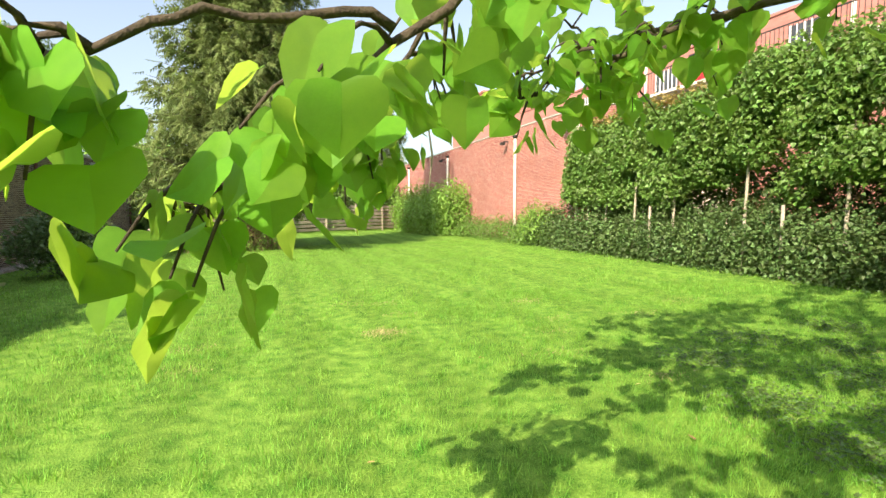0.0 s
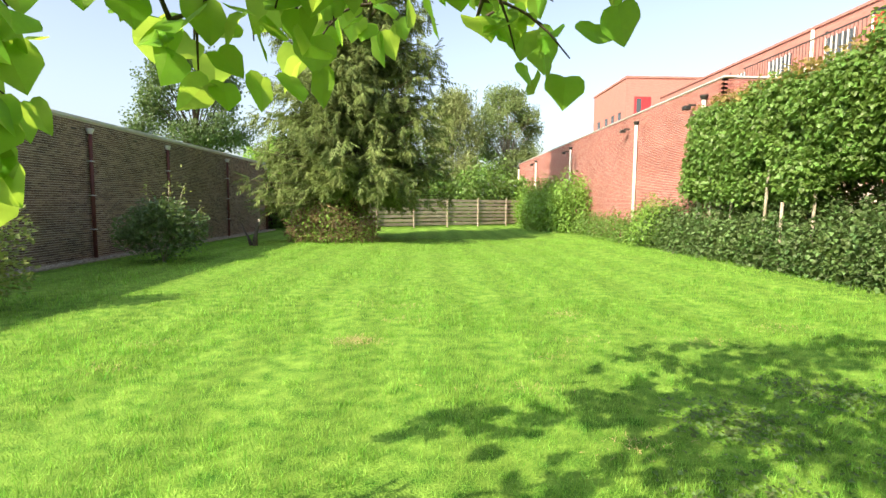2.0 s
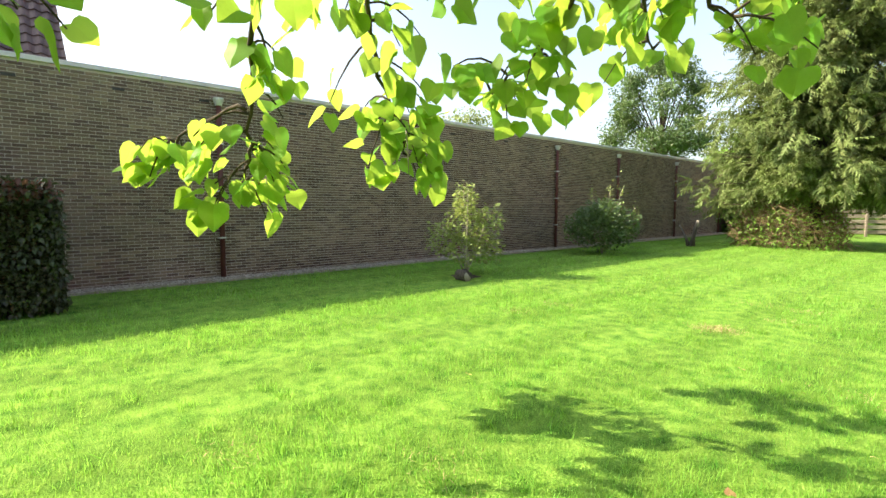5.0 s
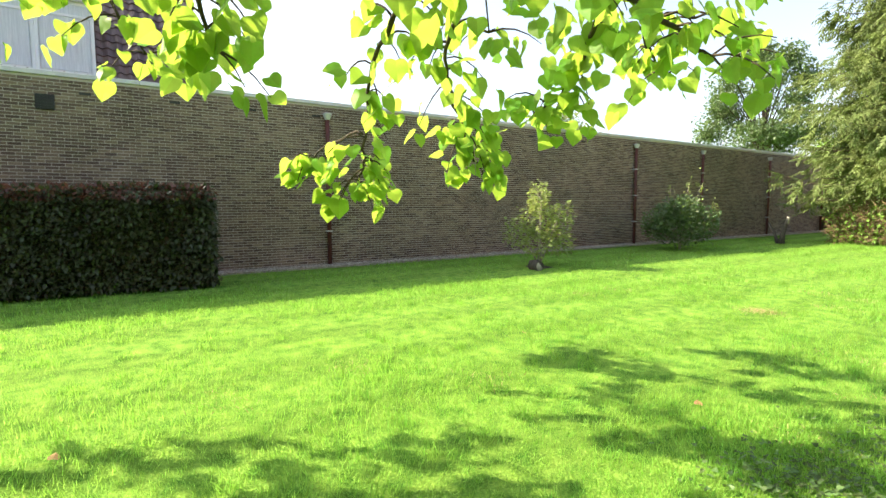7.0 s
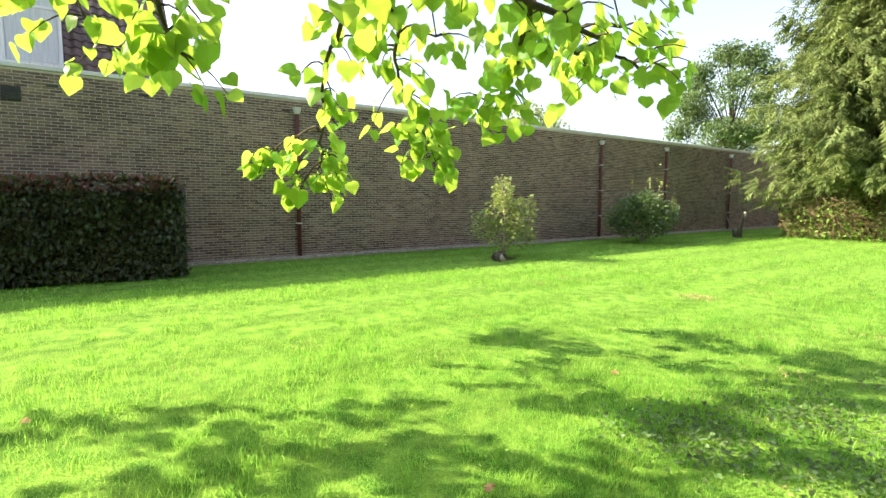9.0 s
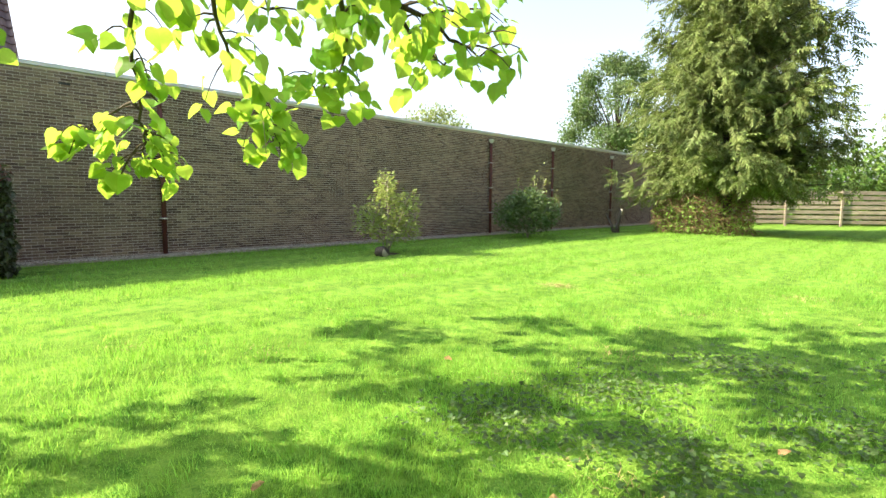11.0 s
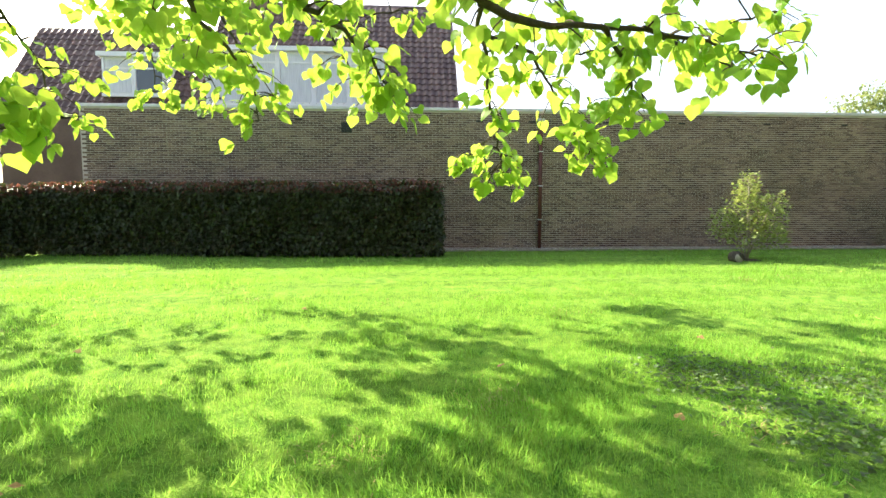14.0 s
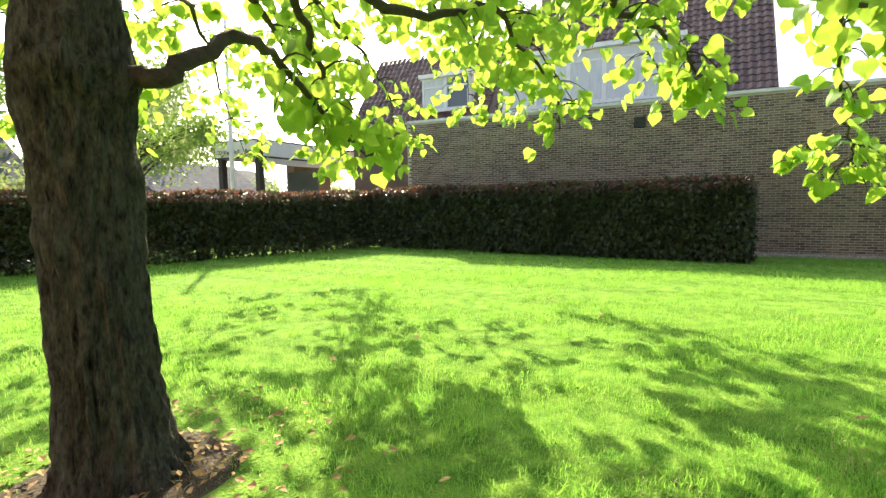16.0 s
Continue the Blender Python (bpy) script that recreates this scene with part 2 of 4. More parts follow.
def any_turn(n, lo=-1.2, hi=0.6):
    return turns(rng.uniform(0, 6.283, n), rng.uniform(lo, hi, n), rng.uniform(-0.7, 0.7, n))


LEAF = (np.array([(0, 0, 0), (0.33, 0.42, 0.07), (0, 1, -0.05), (-0.33, 0.42, 0.07)]), np.array([(0, 1, 2), (0, 2, 3)]))
IVY = (np.array([(0, 0, 0), (0.5, 0.15, 0.05), (0.3, 0.55, 0.05), (0, 1, -0.06), (-0.3, 0.55, 0.05), (-0.5, 0.15, 0.05)]),
       np.array([(0, 1, 2), (0, 2, 3), (0, 3, 4), (0, 4, 5)]))
NARROW = (np.array([(0, 0, 0), (0.14, 0.45, 0.04), (0, 1, -0.08), (-0.14, 0.45, 0.04)]), np.array([(0, 1, 2), (0, 2, 3)]))
BLADE = (np.array([(-0.045, 0, 0), (0.045, 0, 0), (0.03, 0.1, 0.55), (-0.03, 0.1, 0.55), (0, 0.38, 1.0)]), np.array([(0, 1, 2), (0, 2, 3), (3, 2, 4)]))


def heart():
    """A broad heart-shaped leaf with a drawn-out tip, low corners and a folded midrib."""
    half = [(0.0, 0.0), (0.16, -0.07), (0.34, -0.04), (0.45, 0.14), (0.475, 0.32), (0.46, 0.46), (0.37, 0.57), (0.22, 0.76), (0.1, 0.9), (0.0, 1.0)]
    mid = [(0.0, 0.0), (0.0, 0.2), (0.0, 0.42), (0.0, 0.7), (0.0, 1.0)]

    def z(x, y):
        return 0.2 * abs(x) - 0.22 * max(0, y) ** 2 + 0.05 * math.sin(7 * y + 3 * abs(x))
    v, f = [], []
    for s in (1, -1):
        b = len(v)
        v += [(s * x * 1.15, y, z(x, y)) for x, y in half] + [(0, y, z(0, y) - 0.01) for _, y in mid[1:4]]
        m1, m2, m3 = b + 10, b + 11, b + 12
        for tri in ((b, b + 1, b + 2), (b, b + 2, m1), (b + 2, b + 3, m1), (b + 3, b + 4, m1), (m1, b + 4, m2), (b + 4, b + 5, m2),
                    (b + 5, b + 6, m2), (m2, b + 6, m3), (b + 6, b + 7, m3), (b + 7, b + 8, m3), (m3, b + 8, b + 9)):
            f.append(tri if s > 0 else tri[::-1])
    return np.array(v), np.array(f)


HEART = heart()
HEARTS = [(np.column_stack([HEART[0][:, 0] * w, HEART[0][:, 1] + k * HEART[0][:, 0], HEART[0][:, 2] + c * HEART[0][:, 1] ** 2 + d * HEART[0][:, 0] ** 2]), HEART[1])
          for w, k, c, d in ((1.0, 0.0, 0.0, 0.0), (1.12, 0.1, -0.12, 0.25), (0.9, -0.1, 0.1, -0.25), (1.05, 0.06, -0.2, -0.3))]


def spray():
    """A flat spruce twig with needles to both sides."""
    v, f = [], []
    for i in range(5):
        y = i / 5
        w = 0.3 * (1 - 0.65 * y)
        for s in (1, -1):
            b = len(v)
            v += [(0, y, 0), (0, y + 0.17, 0.0), (s * w, y + 0.3, -0.1 - 0.05 * (i % 2))]
            f.append((b, b + 1, b + 2))
    return np.array(v), np.array(f)


SPRAY = spray()


# ---- setting: ground, walls ----
def rise(x, y):
    """The lawn lifts a little towards the planted bank."""
    k = np.clip((x - 5.5) / 4.0, 0, 1) * np.clip((38 - y) / 8.0, 0, 1) * np.clip((y + 3) / 4.0, 0, 1)
    return 0.2 * k * k * (3 - 2 * k) + 0.006 * np.sin(x * 0.9 + 1.3) * np.sin(y * 0.7)


gx = np.concatenate([[-900, -300, -80, -40], np.arange(-20, 24.1, 0.5), [50, 100, 300, 900]])
gy = np.concatenate([[-900, -300, -80, -40], np.arange(-22, 60.1, 0.5), [100, 300, 900]])
gv = [(x, y, float(rise(x, y)) if -20 <= x <= 24 and -22 <= y <= 60 else 0.0) for y in gy for x in gx]
gf = [(j * len(gx) + i, j * len(gx) + i + 1, (j + 1) * len(gx) + i + 1, (j + 1) * len(gx) + i) for j in range(len(gy) - 1) for i in range(len(gx) - 1)]
me = bpy.data.meshes.new("ground")
me.from_pydata(gv, [], gf)
me.shade_smooth()
tagged(link("ground", me, M_LAWN), "green mown lawn on level ground", "lawn", kind="structure")

WX = -8.7
wall_west = tagged(box("wall_west", WX - 0.3, WX - 0.012, -8.9, 33.6, -0.2, 4.06, M_MORTAR), "brown brick wall with a zinc edge", "wall", kind="structure")
wall_west_end = tagged(box("wall_north_west", WX - 1.2, WX - 0.55, 33.6, 37.5, -0.2, 3.3, M_BROWN), "dark brick wall end behind the spruce", "wall", kind="structure")
tagged(box("wall_return", WX - 1.2, WX - 0.31, 33.3, 33.6, -0.2, 4.0, M_BROWN), "brick return of the wall", "wall", kind="structure")
tagged(box("wall_salon_front", -16, WX - 0.31, -8.9, -8.6, -0.2, 4.0, M_BROWN), "brown brick front wall", "wall", kind="structure")
trim = thing("trim", "pale zinc roof edge along the brick wall", "roof edge", kind="structure")
yy = -8.95
while yy < 33.5:
    y1 = min(yy + 3.0, 33.65)
    box("edge_strip", WX - 0.34, WX + 0.035, yy, y1 - 0.006, 4.06, 4.15, M_CAP, trim, bevel=0.008)
    yy = y1
tagged(box("flat_roof", -22, WX - 0.35, -8.5, 33.2, 3.8, 4.0, M_DARK), "flat dark roof behind the brick wall", "roof", kind="structure")

EX = 10.3
wall_east = tagged(box("wall_east", EX + 0.012, EX + 0.3, 16.67, 51.9, -0.2, 5.66, M_RMORTAR), "sunlit red brick wall", "wall", kind="structure")
wall_east_return = tagged(box("wall_east_return", EX + 0.012, 17.0, 16.67, 16.95, -0.2, 5.64, M_RMORTAR), "red brick return wall", "wall", kind="structure")
etrim = thing("trim_east", "pale edge strip along the red wall", "roof edge", kind="structure")
yy = 16.6
while yy < 51.9:
    box("edge_strip", EX - 0.03, EX + 0.34, yy, min(yy + 4, 51.95) - 0.006, 5.66, 5.71, M_CAP, etrim, bevel=0.008)
    yy += 4
box("edge_strip", EX + 0.345, 17.0, 16.62, 17.0, 5.645, 5.70, M_CAP, etrim, bevel=0.008)
tagged(box("flat_roof_east", EX + 0.31, 17, 16.96, 51.9, 5.4, 5.6, M_DARK), "flat dark roof behind the red wall", "roof", kind="structure")

# upper storey set back behind the red wall
upper = thing("apartment_building", "red brick apartment building with set-back upper storey", "building")
box("wall", 17.0, 27, -6, 36, -0.2, 8.95, M_REDFAR, upper)
box("roof", 16.94, 27.1, -6.1, 36.1, 8.952, 9.06, M_REDFAR, upper, "brick roof edge")
box("balcony", 15.6, 16.99, 4, 24.5, 6.88, 7.0, M_CONC, upper, "pale concrete balcony slab")
for yb in (5.5, 9.5, 13.5, 17.0, 21.0, 24.2):
    box("post", 15.75, 15.95, yb, yb + 0.25, 5.55, 6.87, M_CONC, upper)
rail = box("railing", 15.62, 15.65, 4, 24.5, 7.95, 8.0, M_DARK, upper, "thin dark metal railing")
for i in range(120):
    box("bar", 15.628, 15.64, 4 + i * 0.171, 4.02 + i * 0.171, 7.0, 7.95, M_DARK, rail)


def wall_door(y, z, w, h, leafm, label):
    d = box("door", 16.93, 16.985, y, y + w, z, z + h, leafm, upper, label)
    box("frame", 16.9, 16.985, y - 0.07, y - 0.002, z, z + h, M_WHITE, d)
    box("frame", 16.9, 16.985, y + w + 0.002, y + w + 0.07, z, z + h, M_WHITE, d)
    box("lintel", 16.88, 16.985, y - 0.1, y + w + 0.1, z + h + 0.002, z + h + 0.09, M_DARK, d)


for y in (18.0, 10.0):
    wall_door(y, 7.0, 1.1, 1.55, M_REDPAINT, "red painted balcony door")
for y in (19.9, 23.3, 13.0, 26.5):
    wd = box("window", 16.94, 16.985, y, y + 1.4, 7.15, 8.35, M_GLASS, upper, "white framed window with bars")
    for k in range(6):
        box("glazing_bar", 16.9, 16.935, y + k * 0.27, y + k * 0.27 + 0.05, 7.15, 8.35, M_WHITE, wd)
for y in (22.0, 12.2):
    tube("downpipe", [(16.9, y, 7.0), (16.9, y, 8.9)], [0.07, 0.07], M_WPIPE, upper, label="pale downpipe")
for y in (21.3, 18.2, 27.8):
    box("vent_hole", 16.98, 16.996, y, y + 0.12, 8.55, 8.65, M_DARK, upper)

tower = thing("brick_tower", "square red brick stair tower with small windows", "building")
box("wall", 21.4, 33, 53.7, 64, -0.2, 14.55, M_REDFAR, tower)
box("roof", 21.3, 33.1, 53.6, 64.1, 14.55, 14.75, M_REDFAR, tower)
for y in (55.0, 57.0, 59.0, 61.5):
    w = box("window", 21.33, 21.39, y, y + 0.7, 10.4, 11.3, M_GLASS, tower, "small dark window")
    box("frame", 21.3, 21.395, y - 0.06, y + 0.76, 11.302, 11.36, M_DARK, w)
w = box("window", 22.2, 23.9, 53.62, 53.69, 10.9, 12.7, M_REDPAINT, tower, "red framed window")
box("pane", 22.4, 22.9, 53.58, 53.615, 11.1, 12.5, M_GLASS, w)
low = thing("roof_building", "low brick storey with dark window band", "building")
box("wall", 17.0, 30, 36.2, 53.5, -0.2, 7.6, M_REDFAR, low)
box("window", 16.93, 16.985, 38, 46, 6.2, 7.2, M_GLASS, low, "dark window band")
box("roof", 16.9, 30.1, 36.15, 53.5, 7.602, 7.7, M_REDFAR, low)


# pipes
def hopper_pipe(x, y, side, top, z0, dark, label, group):
    p = thing("downpipe", label, "downpipe", group, (x, y, z0))
    m, head = (M_PIPE, M_CAP) if dark else (M_WPIPE, M_DARK)
    r = 0.055 if dark else 0.065
    tube("pipe", [(side * 0.09, 0, 0), (side * 0.09, 0, top - z0 - 0.12)], [r, r], m, p, 12)
    bm = bmesh.new()
    add_tube(bm, [(side * 0.09, 0, top - z0 - 0.14), (side * 0.09, 0, top - z0 - 0.02), (side * 0.09, 0, top - z0 + 0.02)], [r * 1.1, r * 2.0, r * 2.0], 12)
    part("hopper", bm, head, p, "weathered outlet head")
    for z in (0.9, 1.9, 2.9):
        if z0 + z < top - 0.3:
            b = box("bracket", 0.0, side * 0.15, -r - 0.012, r + 0.012, z - 0.015, z + 0.015, M_CAP if dark else m, p)


for y in (4.11, 16.48, 21.07, 27.0, 33.17):
    hopper_pipe(WX, y, 1, 3.83, 0.0, True, "oxblood painted downpipe on the brown brick wall", "downpipes on the brown wall")
for y in (17.6, 23.03, 33.17, 43.5, 51.4):
    hopper_pipe(EX, y, -1, 5.3, 0.05, False, "pale downpipe on the red brick wall", "downpipes on the red wall")
for y in (18.3, 24.0, 34.0, 44.2):
    s = thing("wall_lamp", "small dark lamp on the red brick wall", "lamp", "lamps on the red wall", (EX, y, 5.0))
    box("arm", -0.25, -0.002, -0.03, 0.03, 0.1, 0.16, M_DARK, s)
    box("housing", -0.42, -0.2, -0.12, 0.12, -0.04, 0.098, M_DARK, s, bevel=0.02)

# vent slots and air brick
for y in (-5.6, -2.9, -0.9, 0.7, 2.3, 3.85, 6.1, 8.42, 11.1, 13.6, 15.9, 19.0, 24.0, 30.0):
    v = thing("vent_slot", "small dark vent slot in the brick wall", "vent", "vent slots", (WX, y, 3.75))
    box("opening", 0.0, 0.012, -0.1, 0.1, 0, 0.05, M_DARK, v)
v = thing("wall_vent", "square dark ventilation grille on brick wall", "vent", "", (WX, -1.7, 3.41))
box("frame", 0.0, 0.03, 0, 0.3, 0, 0.29, M_DARK, v, bevel=0.006)
for k in range(5):
    box("slat", 0.031, 0.045, 0.02, 0.28, 0.03 + k * 0.052, 0.06 + k * 0.052, M_DARK, v)
# gravel strip
bm = bmesh.new()
add_box(bm, WX, WX + 0.5, -8.9, 33.6, -0.1, 0.045)
tagged(part("gravel_strip", bm, M_GRAVEL), "strip of grey gravel along the wall foot", "gravel", kind="structure")
n = 9000
gp = np.column_stack([WX + rng.uniform(0.02, 0.56, n), rng.uniform(-8.8, 33.5, n), np.full(n, 0.05)])
PEB = (np.array([(0.5, 0, 0), (0, 0.5, 0), (-0.5, 0, 0), (0, -0.5, 0), (0, 0, 0.5)]), np.array([(0, 1, 4), (1, 2, 4), (2, 3, 4), (3, 0, 4)]))
tagged(cloud("pebbles", gp, turns(rng.uniform(0, 6, n), np.zeros(n), np.zeros(n)), rng.uniform(0.02, 0.06, n), PEB, M_GRAVEL), "loose grey pebbles by the wall", "gravel", kind="stuff")

# paved street beyond the hedge
tagged(box("pavement", -60, 60, -60, -14.9, -0.1, 0.05, M_PAVE), "grey paved street behind the hedge", "pavement", kind="structure")

# ---- house with tiled roof behind the wall ----
house = thing("house", "house with brown tiled roof and white dormers", "house")


def roof_plane(y0, y1, x0, z0, x1, z1):
    bm = bmesh.new()
    vs = [bm.verts.new(p) for p in ((x0, y0, z0), (x0, y1, z0), (x1, y1, z1), (x1, y0, z1), (2 * x1 - x0, y0, z0), (2 * x1 - x0, y1, z0))]
    for q in ((0, 1, 2, 3), (3, 2, 5, 4), (0, 3, 4), (1, 5, 2), (0, 4, 5, 1)):
        bm.faces.new([vs[i] for i in q])
    bmesh.ops.recalc_face_normals(bm, faces=bm.faces)
    return part("roof", bm, M_TILE, house, "brown pantile roof")


def pantile():
    v, f = [], []
    for j, (s, lift) in enumerate(((0.0, 0.05), (0.36, 0.015))):
        for i in range(7):
            x = i / 6 * 0.27
            v.append((x, s, lift + 0.028 * math.sin(i / 6 * 2 * math.pi + 0.6)))
    for i in range(6):
        f.append((i, i + 1, i + 8, i + 7))
    b = len(v)
    v += [(i / 6 * 0.27, 0.0, -0.005) for i in range(7)]
    for i in range(6):
        f.append((b + i, b + i + 1, i + 1, i))
    me = bpy.data.meshes.new("roof_tile")
    me.from_pydata(v, [], f)
    me.materials.append(M_TILE)
    return me


TILE_ME = pantile()
roof_jobs = []
for y0, y1, x0, z0, x1, z1 in ((-14.2, -7.45, -12.7, 4.5, -15.6, 8.35), (-7.4, 2.1, -12.6, 4.4, -16.6, 9.9)):
    roof_jobs.append((roof_plane(y0, y1, x0, z0, x1, z1), y0, y1, x0, z0, x1, z1))
box("wall", -20.4, -12.75, -14.0, 2.0, 0.05, 4.35, M_BROWN, house)
ch = box("chimney", -17.0, -16.3, -6.4, -5.6, 8.6, 10.6, M_BROWN, house, "brick chimney")
box("cap", -17.06, -16.24, -6.46, -5.54, 10.602, 10.68, M_CONC, ch)


def dormer(y0, y1, z0, z1, xf, panes):
    d = box("dormer", xf - 2.2, xf - 0.06, y0, y1, z0, z1 - 0.002, M_WHITE, house, "white dormer with flat roof")
    box("dormer_roof", xf - 2.2, xf + 0.12, y0 - 0.12, y1 + 0.12, z1, z1 + 0.16, M_WHITE, d)
    box("sill", xf - 0.055, xf + 0.08, y0, y1, z0 - 0.05, z0 + 0.05, M_WHITE, d)
    w = (y1 - y0) / panes
    for k in range(panes):
        a = y0 + k * w
        # Panes get a pale, streaked colour; one pane of the small dormer is glass.
        box("pane", xf - 0.055, xf - 0.03, a + 0.1, a + w - 0.1, z0 + 0.12, z1 - 0.1, M_GLASS if panes < 3 and k else M_PALEPANE, d, "" if panes < 3 and k else "pale window pane")
        for b in (a, a + w - 0.08):
            box("mullion", xf - 0.055, xf, b + 0.002, b + 0.078, z0 + 0.052, z1 - 0.002, M_WHITE, d)
        box("transom", xf - 0.055, xf - 0.004, a + 0.08, a + w - 0.08, z1 - 0.42, z1 - 0.36, M_WHITE, d)


dormer(-10.65, -8.5, 5.25, 6.6, -13.1, 2)
dormer(-7.0, -0.65, 4.95, 6.85, -12.9, 5)

# ---- salon canopy with sign, street side ----
salon = thing("salon_canopy", "white canopy with sign over dark shop front", "shop canopy")
box("fascia", -16, -9.0, -18.45, -15.9, 3.35, 4.1, M_DARK, salon, "dark framed fascia box")
box("sign_panel", -8.999, -8.96, -18.35, -16.0, 3.42, 4.03, M_SIGN, salon, "white sign panel with black lettering")
box("sign_panel", -15.9, -9.2, -15.899, -15.86, 3.42, 4.03, M_SIGN, salon, "blank white sign panel")
for y in (-16.1, -18.2):
    box("column", -9.3, -9.05, y - 0.12, y + 0.12, 0.05, 3.35, M_DARK, salon)
box("shop_window", -13.198, -13.16, -18.3, -16.4, 0.6, 3.0, M_GLASS, salon)
box("back_wall", -16, -13.2, -18.4, -17.9, 0.05, 3.34, M_BROWN, salon)
box("beam", -15.9, -9.4, -15.98, -15.905, 3.1, 3.345, M_CONC, salon)
cu = bpy.data.curves.new("lettering", "FONT")
cu.body, cu.size, cu.extrude = "Kapsalon", 0.25, 0.004
tmp = bpy.data.objects.new("lettering", cu)
scene.collection.objects.link(tmp)
lm = bpy.data.meshes.new_from_object(tmp.evaluated_get(bpy.context.evaluated_depsgraph_get()))
bpy.data.objects.remove(tmp)
lo = link("lettering", lm, M_INK, salon)
lo.matrix_world = Matrix(((0, 0, 1, -8.95), (1, 0, 0, -17.85), (0, 1, 0, 3.53), (0, 0, 0, 1)))
for k in range(5):
    box("letter_bar", -8.958, -8.95, -16.62 + k * 0.11, -16.54 + k * 0.11, 3.53, 3.71 if k == 0 else 3.66, M_INK, salon)
for k in range(2):
    bm = bmesh.new()
    bmesh.ops.create_circle(bm, cap_ends=False, segments=14, radius=0.09, matrix=Matrix.Translation((-8.95, -18.2 + k * 0.17, 3.62)) @ Matrix.Rotation(radians(90), 4, "Y"))
    r = bmesh.ops.extrude_edge_only(bm, edges=bm.edges[:])
    bmesh.ops.scale(bm, vec=(1, 0.75, 0.75), verts=[g for g in r["geom"] if isinstance(g, bmesh.types.BMVert)], space=Matrix.Translation((8.95, 18.2 - k * 0.17, -3.62)))
    part("emblem", bm, M_INK, salon)
pole = thing("flagpole", "slim white flagpole beside the shop", "flagpole", "", (-7.6, -15.9, 0.05))
tube("pole", [(0, 0, 0), (0, 0, 4), (0, 0, 8.2)], [0.1, 0.085, 0.06], M_WHITE, pole, 10)
tube("finial", [(0, 0, 8.2), (0, 0, 8.28), (0, 0, 8.34)], [0.06, 0.09, 0.02], M_WHITE, pole, 10)
lamp = thing("street_lamp", "thin dark street lamp post", "lamp", "", (-4.6, -21.5, 0.05))
tube("pole", [(0, 0, 0), (0, 0, 3.6)], [0.06, 0.05], M_DARK, lamp)
tube("lantern", [(0, 0, 3.6), (0, 0, 3.75), (0, 0, 4.05), (0, 0, 4.15)], [0.07, 0.16, 0.2, 0.05], M_DARK, lamp)


def street_house(x0, x1, y0, y1, eave, ridge, wallm, roofm, label):
    h = thing("street_house", label, "house")
    box("wall", x0, x1, y0, y1, 0.05, eave, wallm, h)
    bm = bmesh.new()
    ym = (y0 + y1) / 2
    vs = [bm.verts.new(p) for p in ((x0 - .3, y0 - .3, eave), (x1 + .3, y0 - .3, eave), (x1 + .3, y1 + .3, eave), (x0 - .3, y1 + .3, eave), (x0 - .3, ym, ridge), (x1 + .3, ym, ridge))]
    for q in ((0, 1, 5, 4), (2, 3, 4, 5), (0, 4, 3), (1, 2, 5), (0, 3, 2, 1)):
        bm.faces.new([vs[i] for i in q])
    bmesh.ops.recalc_face_normals(bm, faces=bm.faces)
    r = part("roof", bm, roofm, h)
    box("gutter", x0 - .35, x1 + .35, y1 + .28, y1 + .42, eave - 0.06, eave + 0.08, M_WHITE, h)
    k = x0 + 0.8
    while k + 1.5 < x1:
        w = box("window", k, k + 1.4, y1 + 0.002, y1 + 0.04, 1.0, eave - 0.5, M_GLASS, h)
        for b in (k - 0.08, k + 0.66, k + 1.4):
            box("window_frame", b, b + 0.08, y1 + 0.041, y1 + 0.08, 1.0, eave - 0.5, M_WHITE, w)
        for b in (1.0, (eave + 0.5) / 2, eave - 0.58):
            box("window_frame", k, k + 1.4, y1 + 0.081, y1 + 0.1, b, b + 0.08, M_WHITE, w)
        k += 3.2


street_house(-12.6, 4, -48, -40, 3.2, 6.4, M_REDFAR, M_GTILE, "brick house with grey tiled roof across the street")
street_house(-18.5, -11.5, -31, -25.5, 1.9, 4.0, M_REDFAR, M_GTILE, "low brick house with grey tiled roof beyond the shop canopy")
street_house(-34, -20, -46, -39, 2.9, 5.0, M_REDFAR, M_GTILE, "low house with grey tiled roof behind the hedge")

# ---- plants ----
def path_points(a, b, c, n):
    """Points on a curve from a through the pull of b to c."""
    a, b, c = Vector(a), Vector(b), Vector(c)
    return [a * (1 - s) ** 2 + b * 2 * s * (1 - s) + c * s * s for s in (i / (n - 1) for i in range(n))]


